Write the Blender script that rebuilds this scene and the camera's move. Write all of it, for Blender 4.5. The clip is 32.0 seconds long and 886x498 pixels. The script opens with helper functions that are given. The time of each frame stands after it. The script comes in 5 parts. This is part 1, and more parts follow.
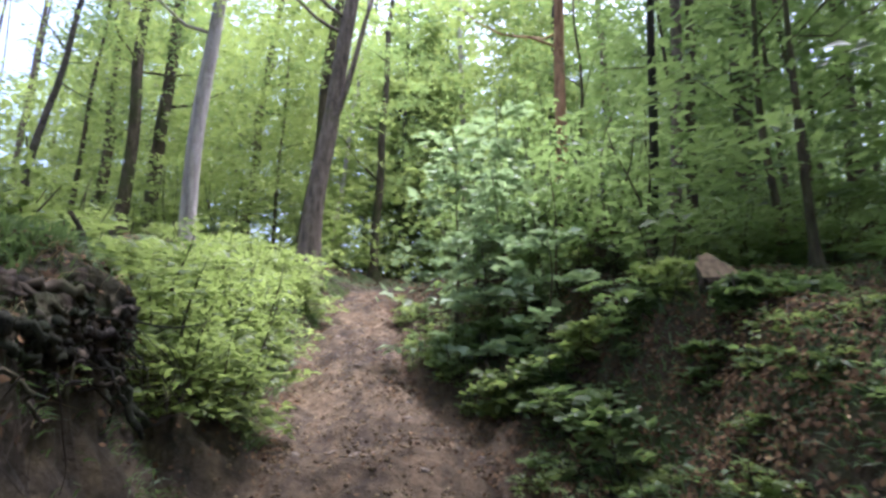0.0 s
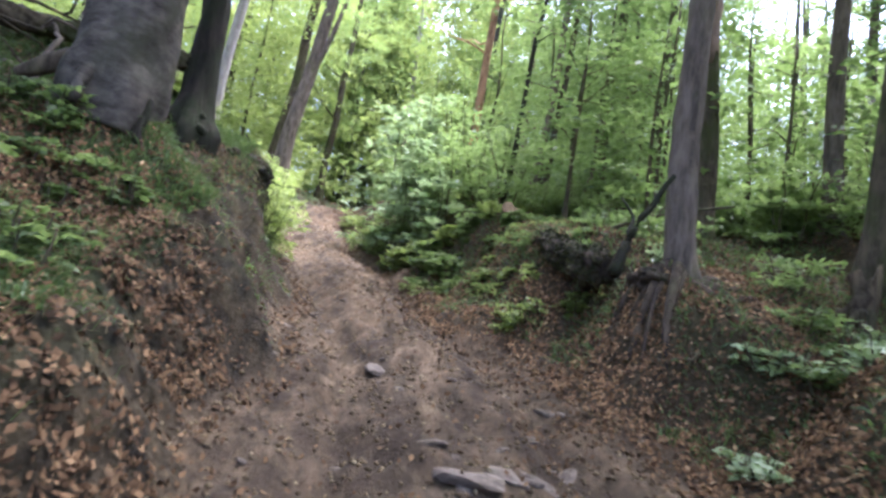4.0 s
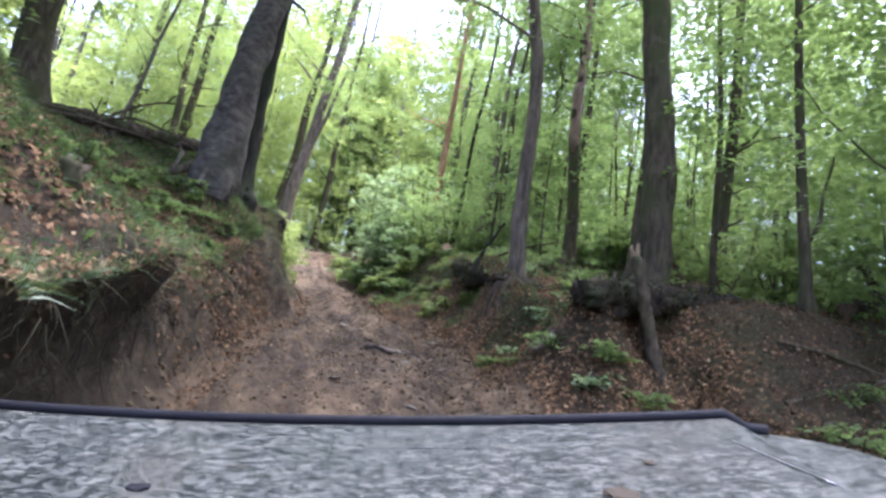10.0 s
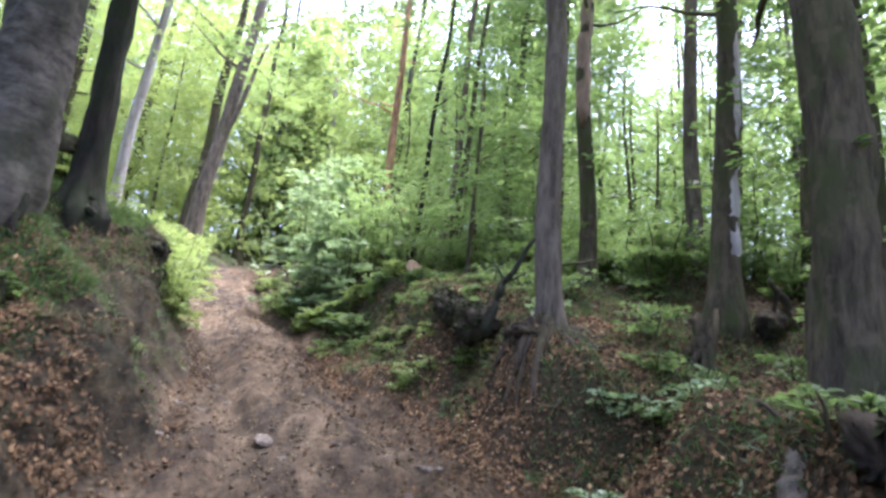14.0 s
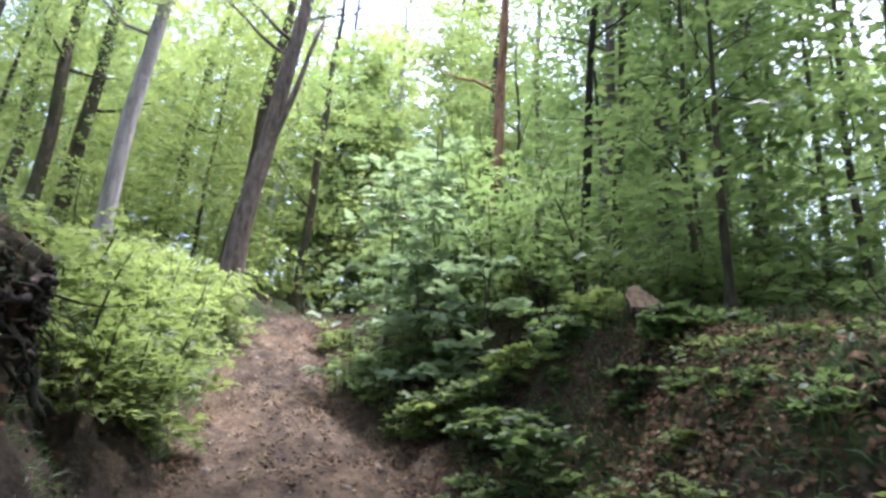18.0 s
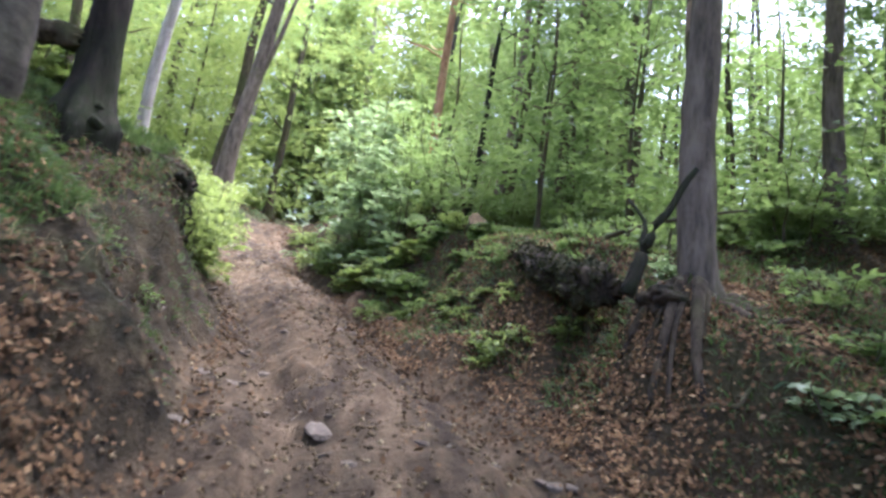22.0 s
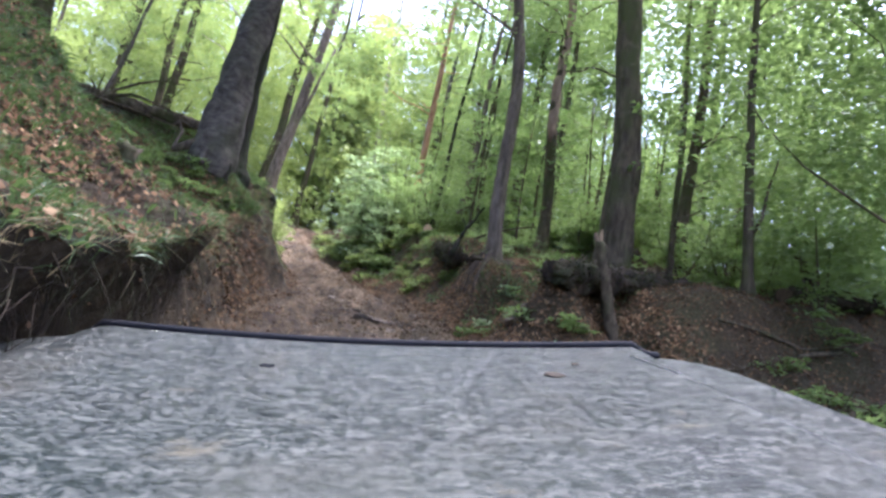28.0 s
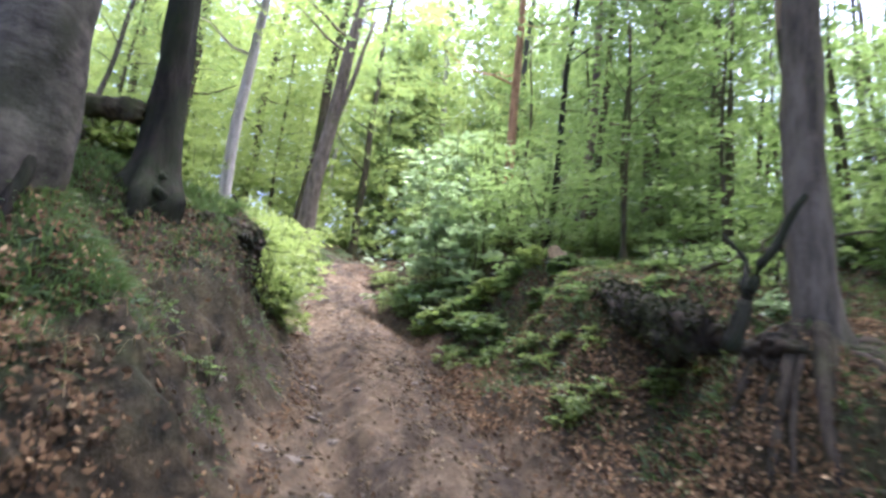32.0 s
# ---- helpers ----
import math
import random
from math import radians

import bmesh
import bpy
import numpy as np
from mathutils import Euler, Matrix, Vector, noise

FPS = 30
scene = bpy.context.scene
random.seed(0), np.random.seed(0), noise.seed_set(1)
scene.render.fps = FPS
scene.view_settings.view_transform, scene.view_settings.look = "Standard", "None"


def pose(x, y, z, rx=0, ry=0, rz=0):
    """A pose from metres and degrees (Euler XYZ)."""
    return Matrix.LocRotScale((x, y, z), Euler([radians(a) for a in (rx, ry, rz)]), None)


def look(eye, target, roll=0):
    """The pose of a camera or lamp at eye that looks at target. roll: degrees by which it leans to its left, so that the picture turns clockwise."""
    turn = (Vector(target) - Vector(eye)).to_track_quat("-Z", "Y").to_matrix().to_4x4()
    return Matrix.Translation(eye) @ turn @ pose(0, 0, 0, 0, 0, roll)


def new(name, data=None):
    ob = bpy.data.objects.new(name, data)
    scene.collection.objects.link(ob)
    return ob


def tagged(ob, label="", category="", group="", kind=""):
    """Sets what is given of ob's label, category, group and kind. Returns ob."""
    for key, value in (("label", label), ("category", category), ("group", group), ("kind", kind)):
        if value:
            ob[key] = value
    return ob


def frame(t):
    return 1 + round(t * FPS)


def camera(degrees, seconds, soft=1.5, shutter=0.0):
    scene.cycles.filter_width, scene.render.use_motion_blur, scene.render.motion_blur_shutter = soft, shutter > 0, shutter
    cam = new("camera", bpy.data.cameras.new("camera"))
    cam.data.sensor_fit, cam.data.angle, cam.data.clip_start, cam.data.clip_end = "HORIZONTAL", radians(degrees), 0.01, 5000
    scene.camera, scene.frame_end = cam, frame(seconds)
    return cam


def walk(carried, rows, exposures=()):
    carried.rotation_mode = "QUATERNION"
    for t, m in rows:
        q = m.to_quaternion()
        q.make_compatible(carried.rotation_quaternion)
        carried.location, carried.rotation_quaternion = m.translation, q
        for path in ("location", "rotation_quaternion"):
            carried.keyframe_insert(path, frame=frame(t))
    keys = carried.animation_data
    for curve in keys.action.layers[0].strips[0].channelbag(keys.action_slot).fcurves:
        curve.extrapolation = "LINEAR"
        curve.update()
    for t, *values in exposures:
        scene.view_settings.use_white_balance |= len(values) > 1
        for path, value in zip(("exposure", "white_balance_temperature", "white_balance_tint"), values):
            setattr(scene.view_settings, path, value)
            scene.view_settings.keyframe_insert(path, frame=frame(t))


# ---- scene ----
cam = camera(73.6, 32.0, soft=2.8, shutter=0.3)
PATH = [
    (0, (0.072, -0.068, 1.727), (0.111, 1.889, 2.137), -0.82),
    (0.5, (0.007, -0.461, 1.681), (0.227, 1.486, 2.080), 0.49),
    (1, (-0.010, -0.907, 1.466), (0.256, 1.024, 1.912), 4.96),
    (1.5, (-0.036, -1.157, 1.445), (0.238, 0.786, 1.833), 6.40),
    (2, (-0.153, -1.659, 1.218), (0.090, 0.307, 1.492), 12.79),
    (2.5, (-0.108, -2.365, 1.085), (0.072, -0.424, 1.530), 10.70),
    (3, (0.020, -3.352, 0.822), (0.286, -1.405, 1.193), 0.35),
    (3.5, (-0.217, -4.371, 0.594), (0.094, -2.411, 0.842), 7.55),
    (5.5, (0.045, -7.616, -0.152), (0.262, -5.648, 0.130), 5.81),
    (6, (0.129, -8.291, -0.302), (0.324, -6.329, 0.034), 5.06),
    (6.5, (0.105, -8.965, -0.495), (0.364, -7.013, -0.145), 6.47),
    (7, (0.109, -9.261, -0.567), (0.347, -7.315, -0.168), 6.89),
    (7.5, (0.108, -9.296, -0.590), (0.368, -7.345, -0.235), 7.00),
    (8, (0.108, -9.631, -0.674), (0.390, -7.698, -0.242), 8.11),
    (8.5, (0.125, -9.866, -0.725), (0.426, -7.939, -0.283), 7.16),
    (9, (0.070, -9.815, -0.727), (0.377, -7.881, -0.324), 7.52),
    (9.5, (0.099, -9.977, -0.744), (0.411, -8.053, -0.296), 7.70),
    (10, (0.100, -9.818, -0.707), (0.390, -7.886, -0.280), 7.65),
    (10.5, (0.106, -9.558, -0.644), (0.412, -7.629, -0.214), 6.92),
    (11, (0.113, -9.185, -0.545), (0.395, -7.239, -0.180), 5.95),
    (11.5, (0.096, -8.619, -0.405), (0.387, -6.670, -0.058), 6.16),
    (12, (0.091, -8.034, -0.234), (0.300, -6.074, 0.099), 4.60),
    (12.5, (0.084, -7.475, -0.082), (0.372, -5.522, 0.240), 3.81),
    (13, (-0.016, -6.703, 0.000), (0.236, -4.745, 0.324), 7.86),
    (13.5, (0.035, -6.127, 0.254), (0.440, -4.204, 0.627), 6.80),
    (15.5, (0.557, -3.263, 1.054), (1.095, -1.412, 1.586), -0.27),
    (16, (0.347, -1.193, 1.099), (0.489, 0.776, 1.420), 11.00),
    (16.5, (0.047, -0.184, 1.534), (0.052, 1.760, 2.002), 3.18),
    (17, (-0.084, 0.214, 1.596), (-0.106, 2.131, 2.169), 1.17),
    (17.5, (0.054, 0.243, 1.539), (0.163, 2.184, 2.011), -2.08),
    (18, (-0.055, 0.005, 1.505), (0.232, 1.907, 2.055), 1.90),
    (18.5, (-0.036, -0.355, 1.427), (0.313, 1.540, 1.960), 1.00),
    (19, (0.058, -0.707, 1.338), (0.425, 1.211, 1.771), 0.43),
    (19.5, (0.015, -0.941, 1.116), (0.344, 0.983, 1.555), 9.62),
    (20, (0.002, -1.312, 1.012), (0.371, 0.600, 1.470), 11.15),
    (20.5, (-0.129, -1.776, 0.916), (0.233, 0.147, 1.329), 15.24),
    (21, (-0.145, -2.538, 0.823), (0.223, -0.633, 1.309), 11.11),
    (21.5, (0.045, -3.341, 0.688), (0.507, -1.428, 1.048), 0.60),
    (22, (-0.059, -4.102, 0.536), (0.368, -2.175, 0.859), 5.98),
    (22.5, (-0.048, -5.138, 0.274), (0.310, -3.208, 0.657), 6.50),
    (23, (-0.035, -6.025, 0.127), (0.300, -4.086, 0.483), 6.10),
    (23.5, (-0.030, -6.794, -0.142), (0.301, -4.850, 0.189), 7.39),
    (24, (0.042, -7.516, -0.238), (0.287, -5.558, 0.088), 5.88),
    (24.5, (0.086, -8.058, -0.394), (0.390, -6.115, -0.032), 4.14),
    (25, (-0.013, -8.783, -0.568), (0.291, -6.837, -0.222), 7.07),
    (25.5, (0.027, -9.537, -0.688), (0.293, -7.600, -0.267), 6.01),
    (26, (-0.012, -9.796, -0.773), (0.305, -7.870, -0.335), 6.23),
    (26.5, (-0.043, -9.833, -0.800), (0.278, -7.903, -0.382), 7.13),
    (28.5, (-0.127, -10.652, -0.908), (0.258, -8.726, -0.532), 9.15),
    (29, (-0.051, -9.977, -0.735), (0.328, -8.062, -0.299), 6.65),
    (29.5, (-0.000, -9.021, -0.521), (0.292, -7.075, -0.160), 6.81),
    (30, (0.146, -8.051, -0.247), (0.400, -6.101, 0.120), 3.88),
    (30.5, (-0.023, -7.084, -0.113), (0.204, -5.122, 0.202), 8.69),
    (31, (0.019, -6.083, 0.202), (0.259, -4.133, 0.575), 6.58),
    (31.5, (-0.036, -4.996, 0.415), (0.316, -3.074, 0.840), 5.31),
    (32, (0.156, -3.774, 0.835), (0.283, -1.815, 1.214), 3.70),
]
walk(cam, [(t, look(eye, target, roll)) for t, eye, target, roll in PATH], [(0.0, 1.76, 5280, 27), (3.0, 2.26, 5280, 27), (6.0, 2.42, 5280, 27), (8.0, 2.24, 5280, 27), (10.5, 2.23, 5280, 27), (13.0, 2.53, 5280, 27), (17.0, 1.92, 5280, 27), (20.0, 2.20, 5280, 27), (23.0, 2.36, 5280, 27), (26.0, 2.15, 5280, 27), (29.0, 2.15, 5280, 27), (30.0, 2.40, 5280, 27), (32.0, 2.33, 5280, 27)])

# ---- world, sun, exposure ----
world = bpy.data.worlds.new("overcast_sky")
scene.world = world
world.use_nodes = True
wn, wl = world.node_tree.nodes, world.node_tree.links
sky = wn.new("ShaderNodeTexSky")
sky.sky_type, sky.sun_disc = "NISHITA", False
sky.sun_elevation, sky.sun_rotation = radians(76), radians(59)
sky.air_density, sky.dust_density, sky.ozone_density = 1.0, 8.0, 1.0
wn["Background"].inputs["Strength"].default_value = 0.21
wl.new(sky.outputs[0], wn["Background"].inputs["Color"])
sun_data = bpy.data.lights.new("sun", "SUN")
sun_data.energy, sun_data.angle, sun_data.color = 3.1, radians(16), (1.0, 0.96, 0.88)
sun = new("sun", sun_data)
sun.matrix_world = look((13, 8, 62), (0, 0, 0))


# ---- materials ----
def mat(name):
    m = bpy.data.materials.new(name)
    m.use_nodes = True
    return m, m.node_tree.nodes, m.node_tree.links, m.node_tree.nodes["Principled BSDF"]


def ramp(nodes, stops):
    r = nodes.new("ShaderNodeValToRGB")
    while len(r.color_ramp.elements) < len(stops):
        r.color_ramp.elements.new(0.5)
    for e, (p, c) in zip(r.color_ramp.elements, stops):
        e.position, e.color = p, (*c, 1)
    return r


def noise_tex(nodes, links, scale, detail=4.0, rough=0.6, stretch=(1, 1, 1), coords="Object"):
    tc, mp, n = nodes.new("ShaderNodeTexCoord"), nodes.new("ShaderNodeMapping"), nodes.new("ShaderNodeTexNoise")
    mp.inputs["Scale"].default_value = stretch
    n.inputs["Scale"].default_value, n.inputs["Detail"].default_value, n.inputs["Roughness"].default_value = scale, detail, rough
    links.new(tc.outputs[coords], mp.inputs[0])
    links.new(mp.outputs[0], n.inputs["Vector"])
    return n


def mixed(nodes, links, fac, a, b, mode="MIX"):
    m = nodes.new("ShaderNodeMix")
    m.data_type, m.blend_type = "RGBA", mode
    for sock, v in ((m.inputs[0], fac), (m.inputs[6], a), (m.inputs[7], b)):
        if isinstance(v, (int, float)):
            sock.default_value = v
        elif isinstance(v, tuple):
            sock.default_value = (*v, 1)
        else:
            links.new(v, sock)
    return m.outputs[2]


def bump(nodes, links, bsdf, height, strength, distance):
    b = nodes.new("ShaderNodeBump")
    b.inputs["Strength"].default_value, b.inputs["Distance"].default_value = strength, distance
    links.new(height, b.inputs["Height"])
    links.new(b.outputs[0], bsdf.inputs["Normal"])


def leaf_material(name, dark, mid, light, through_leaf, share=0.5, gloss=0.45):
    m, n, l, b = mat(name)
    geo = n.new("ShaderNodeNewGeometry")
    r = ramp(n, [(0.0, dark), (0.5, mid), (1.0, light)])
    l.new(geo.outputs["Random Per Island"], r.inputs[0])
    big = noise_tex(n, l, 0.35, 2.0)
    tint = mixed(n, l, big.outputs["Fac"], r.outputs[0], mid)
    l.new(tint, b.inputs["Base Color"])
    b.inputs["Roughness"].default_value = gloss
    tr, mx = n.new("ShaderNodeBsdfTranslucent"), n.new("ShaderNodeMixShader")
    l.new(mixed(n, l, 0.75, tint, through_leaf), tr.inputs["Color"])
    mx.inputs[0].default_value = share
    l.new(b.outputs[0], mx.inputs[1])
    l.new(tr.outputs[0], mx.inputs[2])
    l.new(mx.outputs[0], n["Material Output"].inputs[0])
    return m


def bark_material(name, dark, light, moss=(0.05, 0.07, 0.02), moss_at=0.62, scale=9.0, relief=0.02, grain_z=0.22):
    m, n, l, b = mat(name)
    grain = noise_tex(n, l, scale, 8.0, 0.65, (1, 1, grain_z))
    blotch = noise_tex(n, l, 2.2, 5.0, 0.6, (1, 1, 0.6))
    r = ramp(n, [(0.36, dark), (0.65, light)])
    l.new(grain.outputs["Fac"], r.inputs[0])
    r2 = ramp(n, [(moss_at - 0.1, (0, 0, 0)), (moss_at + 0.08, (1, 1, 1))])
    l.new(blotch.outputs["Fac"], r2.inputs[0])
    col = mixed(n, l, r2.outputs[0], r.outputs[0], moss)
    spot = noise_tex(n, l, 5.0, 3.0, 0.5)
    r3 = ramp(n, [(0.58, (0, 0, 0)), (0.66, (0.55, 0.55, 0.55))])
    l.new(spot.outputs["Fac"], r3.inputs[0])
    l.new(mixed(n, l, r3.outputs[0], col, light), b.inputs["Base Color"])
    b.inputs["Roughness"].default_value = 0.9
    b.inputs["Specular IOR Level"].default_value = 0.18
    bump(n, l, b, grain.outputs["Fac"], 0.8, relief)
    return m


def litter_material(name, stops):
    m, n, l, b = mat(name)
    geo = n.new("ShaderNodeNewGeometry")
    r = ramp(n, stops)
    l.new(geo.outputs["Random Per Island"], r.inputs[0])
    l.new(r.outputs[0], b.inputs["Base Color"])
    b.inputs["Roughness"].default_value = 0.85
    b.inputs["Specular IOR Level"].default_value = 0.15
    return m


LEAF_BEECH = leaf_material("beech_leaf", (0.05, 0.081, 0.026), (0.083, 0.13, 0.041), (0.125, 0.178, 0.063), (0.236, 0.333, 0.09), 0.55)
# light green plants; for the far wood sunlight is also in this colour
LEAF_LIGHT = leaf_material("light_green_leaf", (0.0736, 0.1086, 0.0301), (0.1159, 0.1619, 0.0443), (0.1656, 0.2153, 0.0673), (0.2714, 0.3478, 0.0832), 0.57)
# darker leaf for the right side, whose dimness is put into the colour
LEAF_DARK = leaf_material("shaded_side_leaf", (0.03, 0.055, 0.019), (0.054, 0.093, 0.029), (0.086, 0.132, 0.045), (0.185, 0.275, 0.065), 0.52, 0.38)
# base colour lightened to carry the sky's reflection on glossy leaves
LEAF_SHEEN = leaf_material("sky_sheen_leaf", (0.15, 0.21, 0.11), (0.24, 0.31, 0.17), (0.38, 0.45, 0.29), (0.3, 0.42, 0.16), 0.4, 0.26)
BARK_BEECH = bark_material("beech_bark", (0.0285, 0.0248, 0.0192), (0.0975, 0.0855, 0.067), (0.045, 0.0465, 0.0285), 0.58, 6.0, 0.02, 1.8)
BARK_DARK = bark_material("dark_bark", (0.03, 0.024, 0.0156), (0.105, 0.084, 0.0525), (0.05, 0.056, 0.0197), 0.54, 12.0, 0.03)
# mossy bark taken near black: the overhang's deep shade is put into its colour
BARK_SHADED = bark_material("shaded_mossy_bark", (0.008, 0.0065, 0.005), (0.034, 0.027, 0.02), (0.022, 0.027, 0.011), 0.52, 9.0, 0.07)
BARK_BROWN = bark_material("brown_bark", (0.055, 0.045, 0.034), (0.17, 0.138, 0.105), (0.07, 0.075, 0.0287), 0.68, 10.0, 0.025)
BARK_RUST = bark_material("rusty_bark", (0.13, 0.07, 0.0369), (0.36, 0.21, 0.1148), (0.12, 0.085, 0.0492), 0.66, 9.0, 0.03)
BARK_PALE = bark_material("pale_bark", (0.2, 0.18, 0.165), (0.42, 0.385, 0.36), (0.22, 0.22, 0.16), 0.7, 7.0, 0.012)
DEADWOOD = bark_material("dead_wood", (0.025, 0.02, 0.0123), (0.11, 0.085, 0.0508), (0.05, 0.055, 0.0205), 0.6, 14.0, 0.02)
CUTWOOD = bark_material("cut_wood", (0.1, 0.073, 0.0435), (0.23, 0.168, 0.0984), (0.085, 0.065, 0.0369), 0.7, 14.0, 0.004)
ROOT = bark_material("root_bark", (0.018, 0.014, 0.01), (0.075, 0.057, 0.038), (0.05, 0.05, 0.0205), 0.6, 16.0, 0.015)
LITTER = litter_material("fallen_leaf", [(0.0, (0.03, 0.018, 0.008)), (0.5, (0.075, 0.043, 0.0192)), (0.9, (0.13, 0.078, 0.036)), (1.0, (0.2, 0.13, 0.064))])
LITTER_DRY = litter_material("dry_fallen_leaf", [(0.0, (0.06, 0.035, 0.016)), (0.5, (0.13, 0.074, 0.0328)), (0.9, (0.22, 0.135, 0.064)), (1.0, (0.36, 0.25, 0.132))])
GRASS = leaf_material("grass_blade", (0.035, 0.065, 0.018), (0.06, 0.105, 0.027), (0.1, 0.15, 0.05), (0.15, 0.23, 0.06), 0.4)
ROTTEN = bark_material("rotten_wood", (0.012, 0.01, 0.0066), (0.05, 0.036, 0.0221), (0.03, 0.034, 0.0123), 0.56, 12.0, 0.04)
STRAW = litter_material("dry_grass", [(0.0, (0.14, 0.1, 0.0451)), (1.0, (0.38, 0.3, 0.1558))])


def ground_material():
    m, n, l, b = mat("forest_soil")
    at = n.new("ShaderNodeAttribute")
    at.attribute_name = "zone"
    sep = n.new("ShaderNodeSeparateColor")
    l.new(at.outputs["Color"], sep.inputs[0])
    fine, mid, big = noise_tex(n, l, 28.0, 6.0, 0.7), noise_tex(n, l, 5.0, 6.0, 0.65), noise_tex(n, l, 0.9, 4.0)
    floor_r = ramp(n, [(0.32, (0.018, 0.013, 0.0064)), (0.55, (0.052, 0.037, 0.0176)), (0.75, (0.11, 0.078, 0.0384))])
    l.new(fine.outputs["Fac"], floor_r.inputs[0])
    track_r = ramp(n, [(0.3, (0.045, 0.032, 0.0188)), (0.5, (0.1, 0.073, 0.0439)), (0.72, (0.215, 0.162, 0.103))])
    l.new(mid.outputs["Fac"], track_r.inputs[0])
    track = mixed(n, l, 0.4, track_r.outputs[0], floor_r.outputs[0])
    wheel = noise_tex(n, l, 1.6, 5.0, 0.65, (1.6, 0.3, 1))
    damp = ramp(n, [(0.36, (0.42, 0.4, 0.4)), (0.5, (0.9, 0.88, 0.86)), (0.64, (1.5, 1.45, 1.4))])
    l.new(wheel.outputs["Fac"], damp.inputs[0])
    track = mixed(n, l, 1.0, track, damp.outputs[0], "MULTIPLY")
    # bare earth of the cut face, darkened further by shade put into its colour
    face_r = ramp(n, [(0.35, (0.0154, 0.0116, 0.0057)), (0.5, (0.0396, 0.0297, 0.015)), (0.7, (0.0858, 0.0638, 0.0326))])
    l.new(mid.outputs["Fac"], face_r.inputs[0])
    col = mixed(n, l, sep.outputs[0], floor_r.outputs[0], track)
    col = mixed(n, l, sep.outputs[1], col, face_r.outputs[0])
    moss_r = ramp(n, [(0.45, (0, 0, 0)), (0.6, (1, 1, 1))])
    l.new(big.outputs["Fac"], moss_r.inputs[0])
    gate = n.new("ShaderNodeMath")
    gate.operation = "MULTIPLY"
    l.new(moss_r.outputs[0], gate.inputs[0])
    l.new(sep.outputs[2], gate.inputs[1])
    col = mixed(n, l, gate.outputs[0], col, (0.05, 0.075, 0.02))
    l.new(col, b.inputs["Base Color"])
    b.inputs["Roughness"].default_value = 0.92
    b.inputs["Specular IOR Level"].default_value = 0.25
    add = n.new("ShaderNodeMath")
    l.new(fine.outputs["Fac"], add.inputs[0])
    l.new(mid.outputs["Fac"], add.inputs[1])
    bump(n, l, b, add.outputs[0], 0.9, 0.05)
    return m


SOIL = ground_material()


# ---- helpers for meshes ----


def mesh_object(name, verts, faces, material, parent=None, label="", smooth=False):
    me = bpy.data.meshes.new(name)
    verts = np.asarray(verts, np.float32)
    faces = np.asarray(faces, np.int32)
    k = faces.shape[1]
    me.vertices.add(len(verts))
    me.vertices.foreach_set("co", verts.ravel())
    me.loops.add(faces.size)
    me.loops.foreach_set("vertex_index", faces.ravel())
    me.polygons.add(len(faces))
    me.polygons.foreach_set("loop_start", np.arange(0, faces.size, k, dtype=np.int32))
    if smooth:
        me.polygons.foreach_set("use_smooth", np.ones(len(faces), bool))
    me.update(calc_edges=True)
    me.materials.append(material)
    ob = new(name, me)
    if parent:
        ob.parent = parent
    if label:
        ob["label"] = label
    return ob


def part(name, bm, material, parent, label=""):
    me = bpy.data.meshes.new(name)
    bm.to_mesh(me)
    bm.free()
    me.materials.append(material)
    ob = new(name, me)
    ob.parent = parent
    if label:
        ob["label"] = label
    return ob


def thing(name, place, label, category, group="", kind=""):
    ob = new(name)
    ob.location = place
    ob.empty_display_size = 0.1
    return tagged(ob, label, category, group, kind)


def waves(seed, scale, count=10):
    """A smooth random field over the plane, about -1 to 1."""
    r = np.random.default_rng(seed)
    ang, ph = r.uniform(0, 2 * np.pi, count), r.uniform(0, 2 * np.pi, count)
    f = r.uniform(0.5, 1.6, count) * 2 * np.pi / scale

    def field(x, y):
        s = 0.0
        for a, p, w in zip(ang, ph, f):
            s = s + np.sin(w * (np.cos(a) * x + np.sin(a) * y) + p)
        return s / np.sqrt(count)

    return field


# ---- ground ----
ROAD_Y = (-30, -14, -10, -7, -4, 0, 3, 6, 8.5, 12, 14, 16, 20, 30, 60, 120)
ROAD_Z = (-6.0, -3.2, -2.3, -1.62, -0.92, 0.02, 0.6, 1.2, 1.82, 2.85, 3.45, 3.9, 4.5, 5.6, 9.5, 14)
CENTRE_Y = (-30, -10, -7, -4, 0, 3, 6, 8, 14, 17, 22, 30, 60)
CENTRE_X = (0.5, 0.35, 0.4, 0.5, 0.6, 0.15, -0.35, -0.95, -1.65, -1.3, 0.3, 3.5, 10)
HALF_Y, HALF_X = (-10, -4, 0, 4, 8, 14), (1.4, 1.45, 1.3, 1.15, 0.95, 0.75)
FACE_Y = (-12, -8, -6, -4, -1.5, 1, 2.6, 4, 6, 10, 14, 22)
FACE_H = (1.1, 1.25, 1.15, 0.85, 0.85, 1.15, 1.68, 1.0, 0.75, 0.5, 0.5, 0.2)
FACE_W = (0.35, 0.3, 0.35, 0.5, 0.8, 0.9, 1.0, 1.0, 0.9, 0.9, 0.8, 0.8)
LEFT_Y, LEFT_S = (-12, -6, -4, -2, 2, 6, 10, 16, 30), (0.9, 0.9, 0.74, 0.62, 0.5, 0.5, 0.4, 0.3, 0.2)
RIGHT_Y = (-12, -6, -4.7, -3.9, -3.0, -1.5, 0, 1.2, 2.5, 5, 8, 14, 22)
RIGHT_H = (0.2, 0.22, 0.32, 1.1, 1.05, 0.95, 1.1, 1.25, 1.35, 1.35, 1.4, 0.9, 0.4)
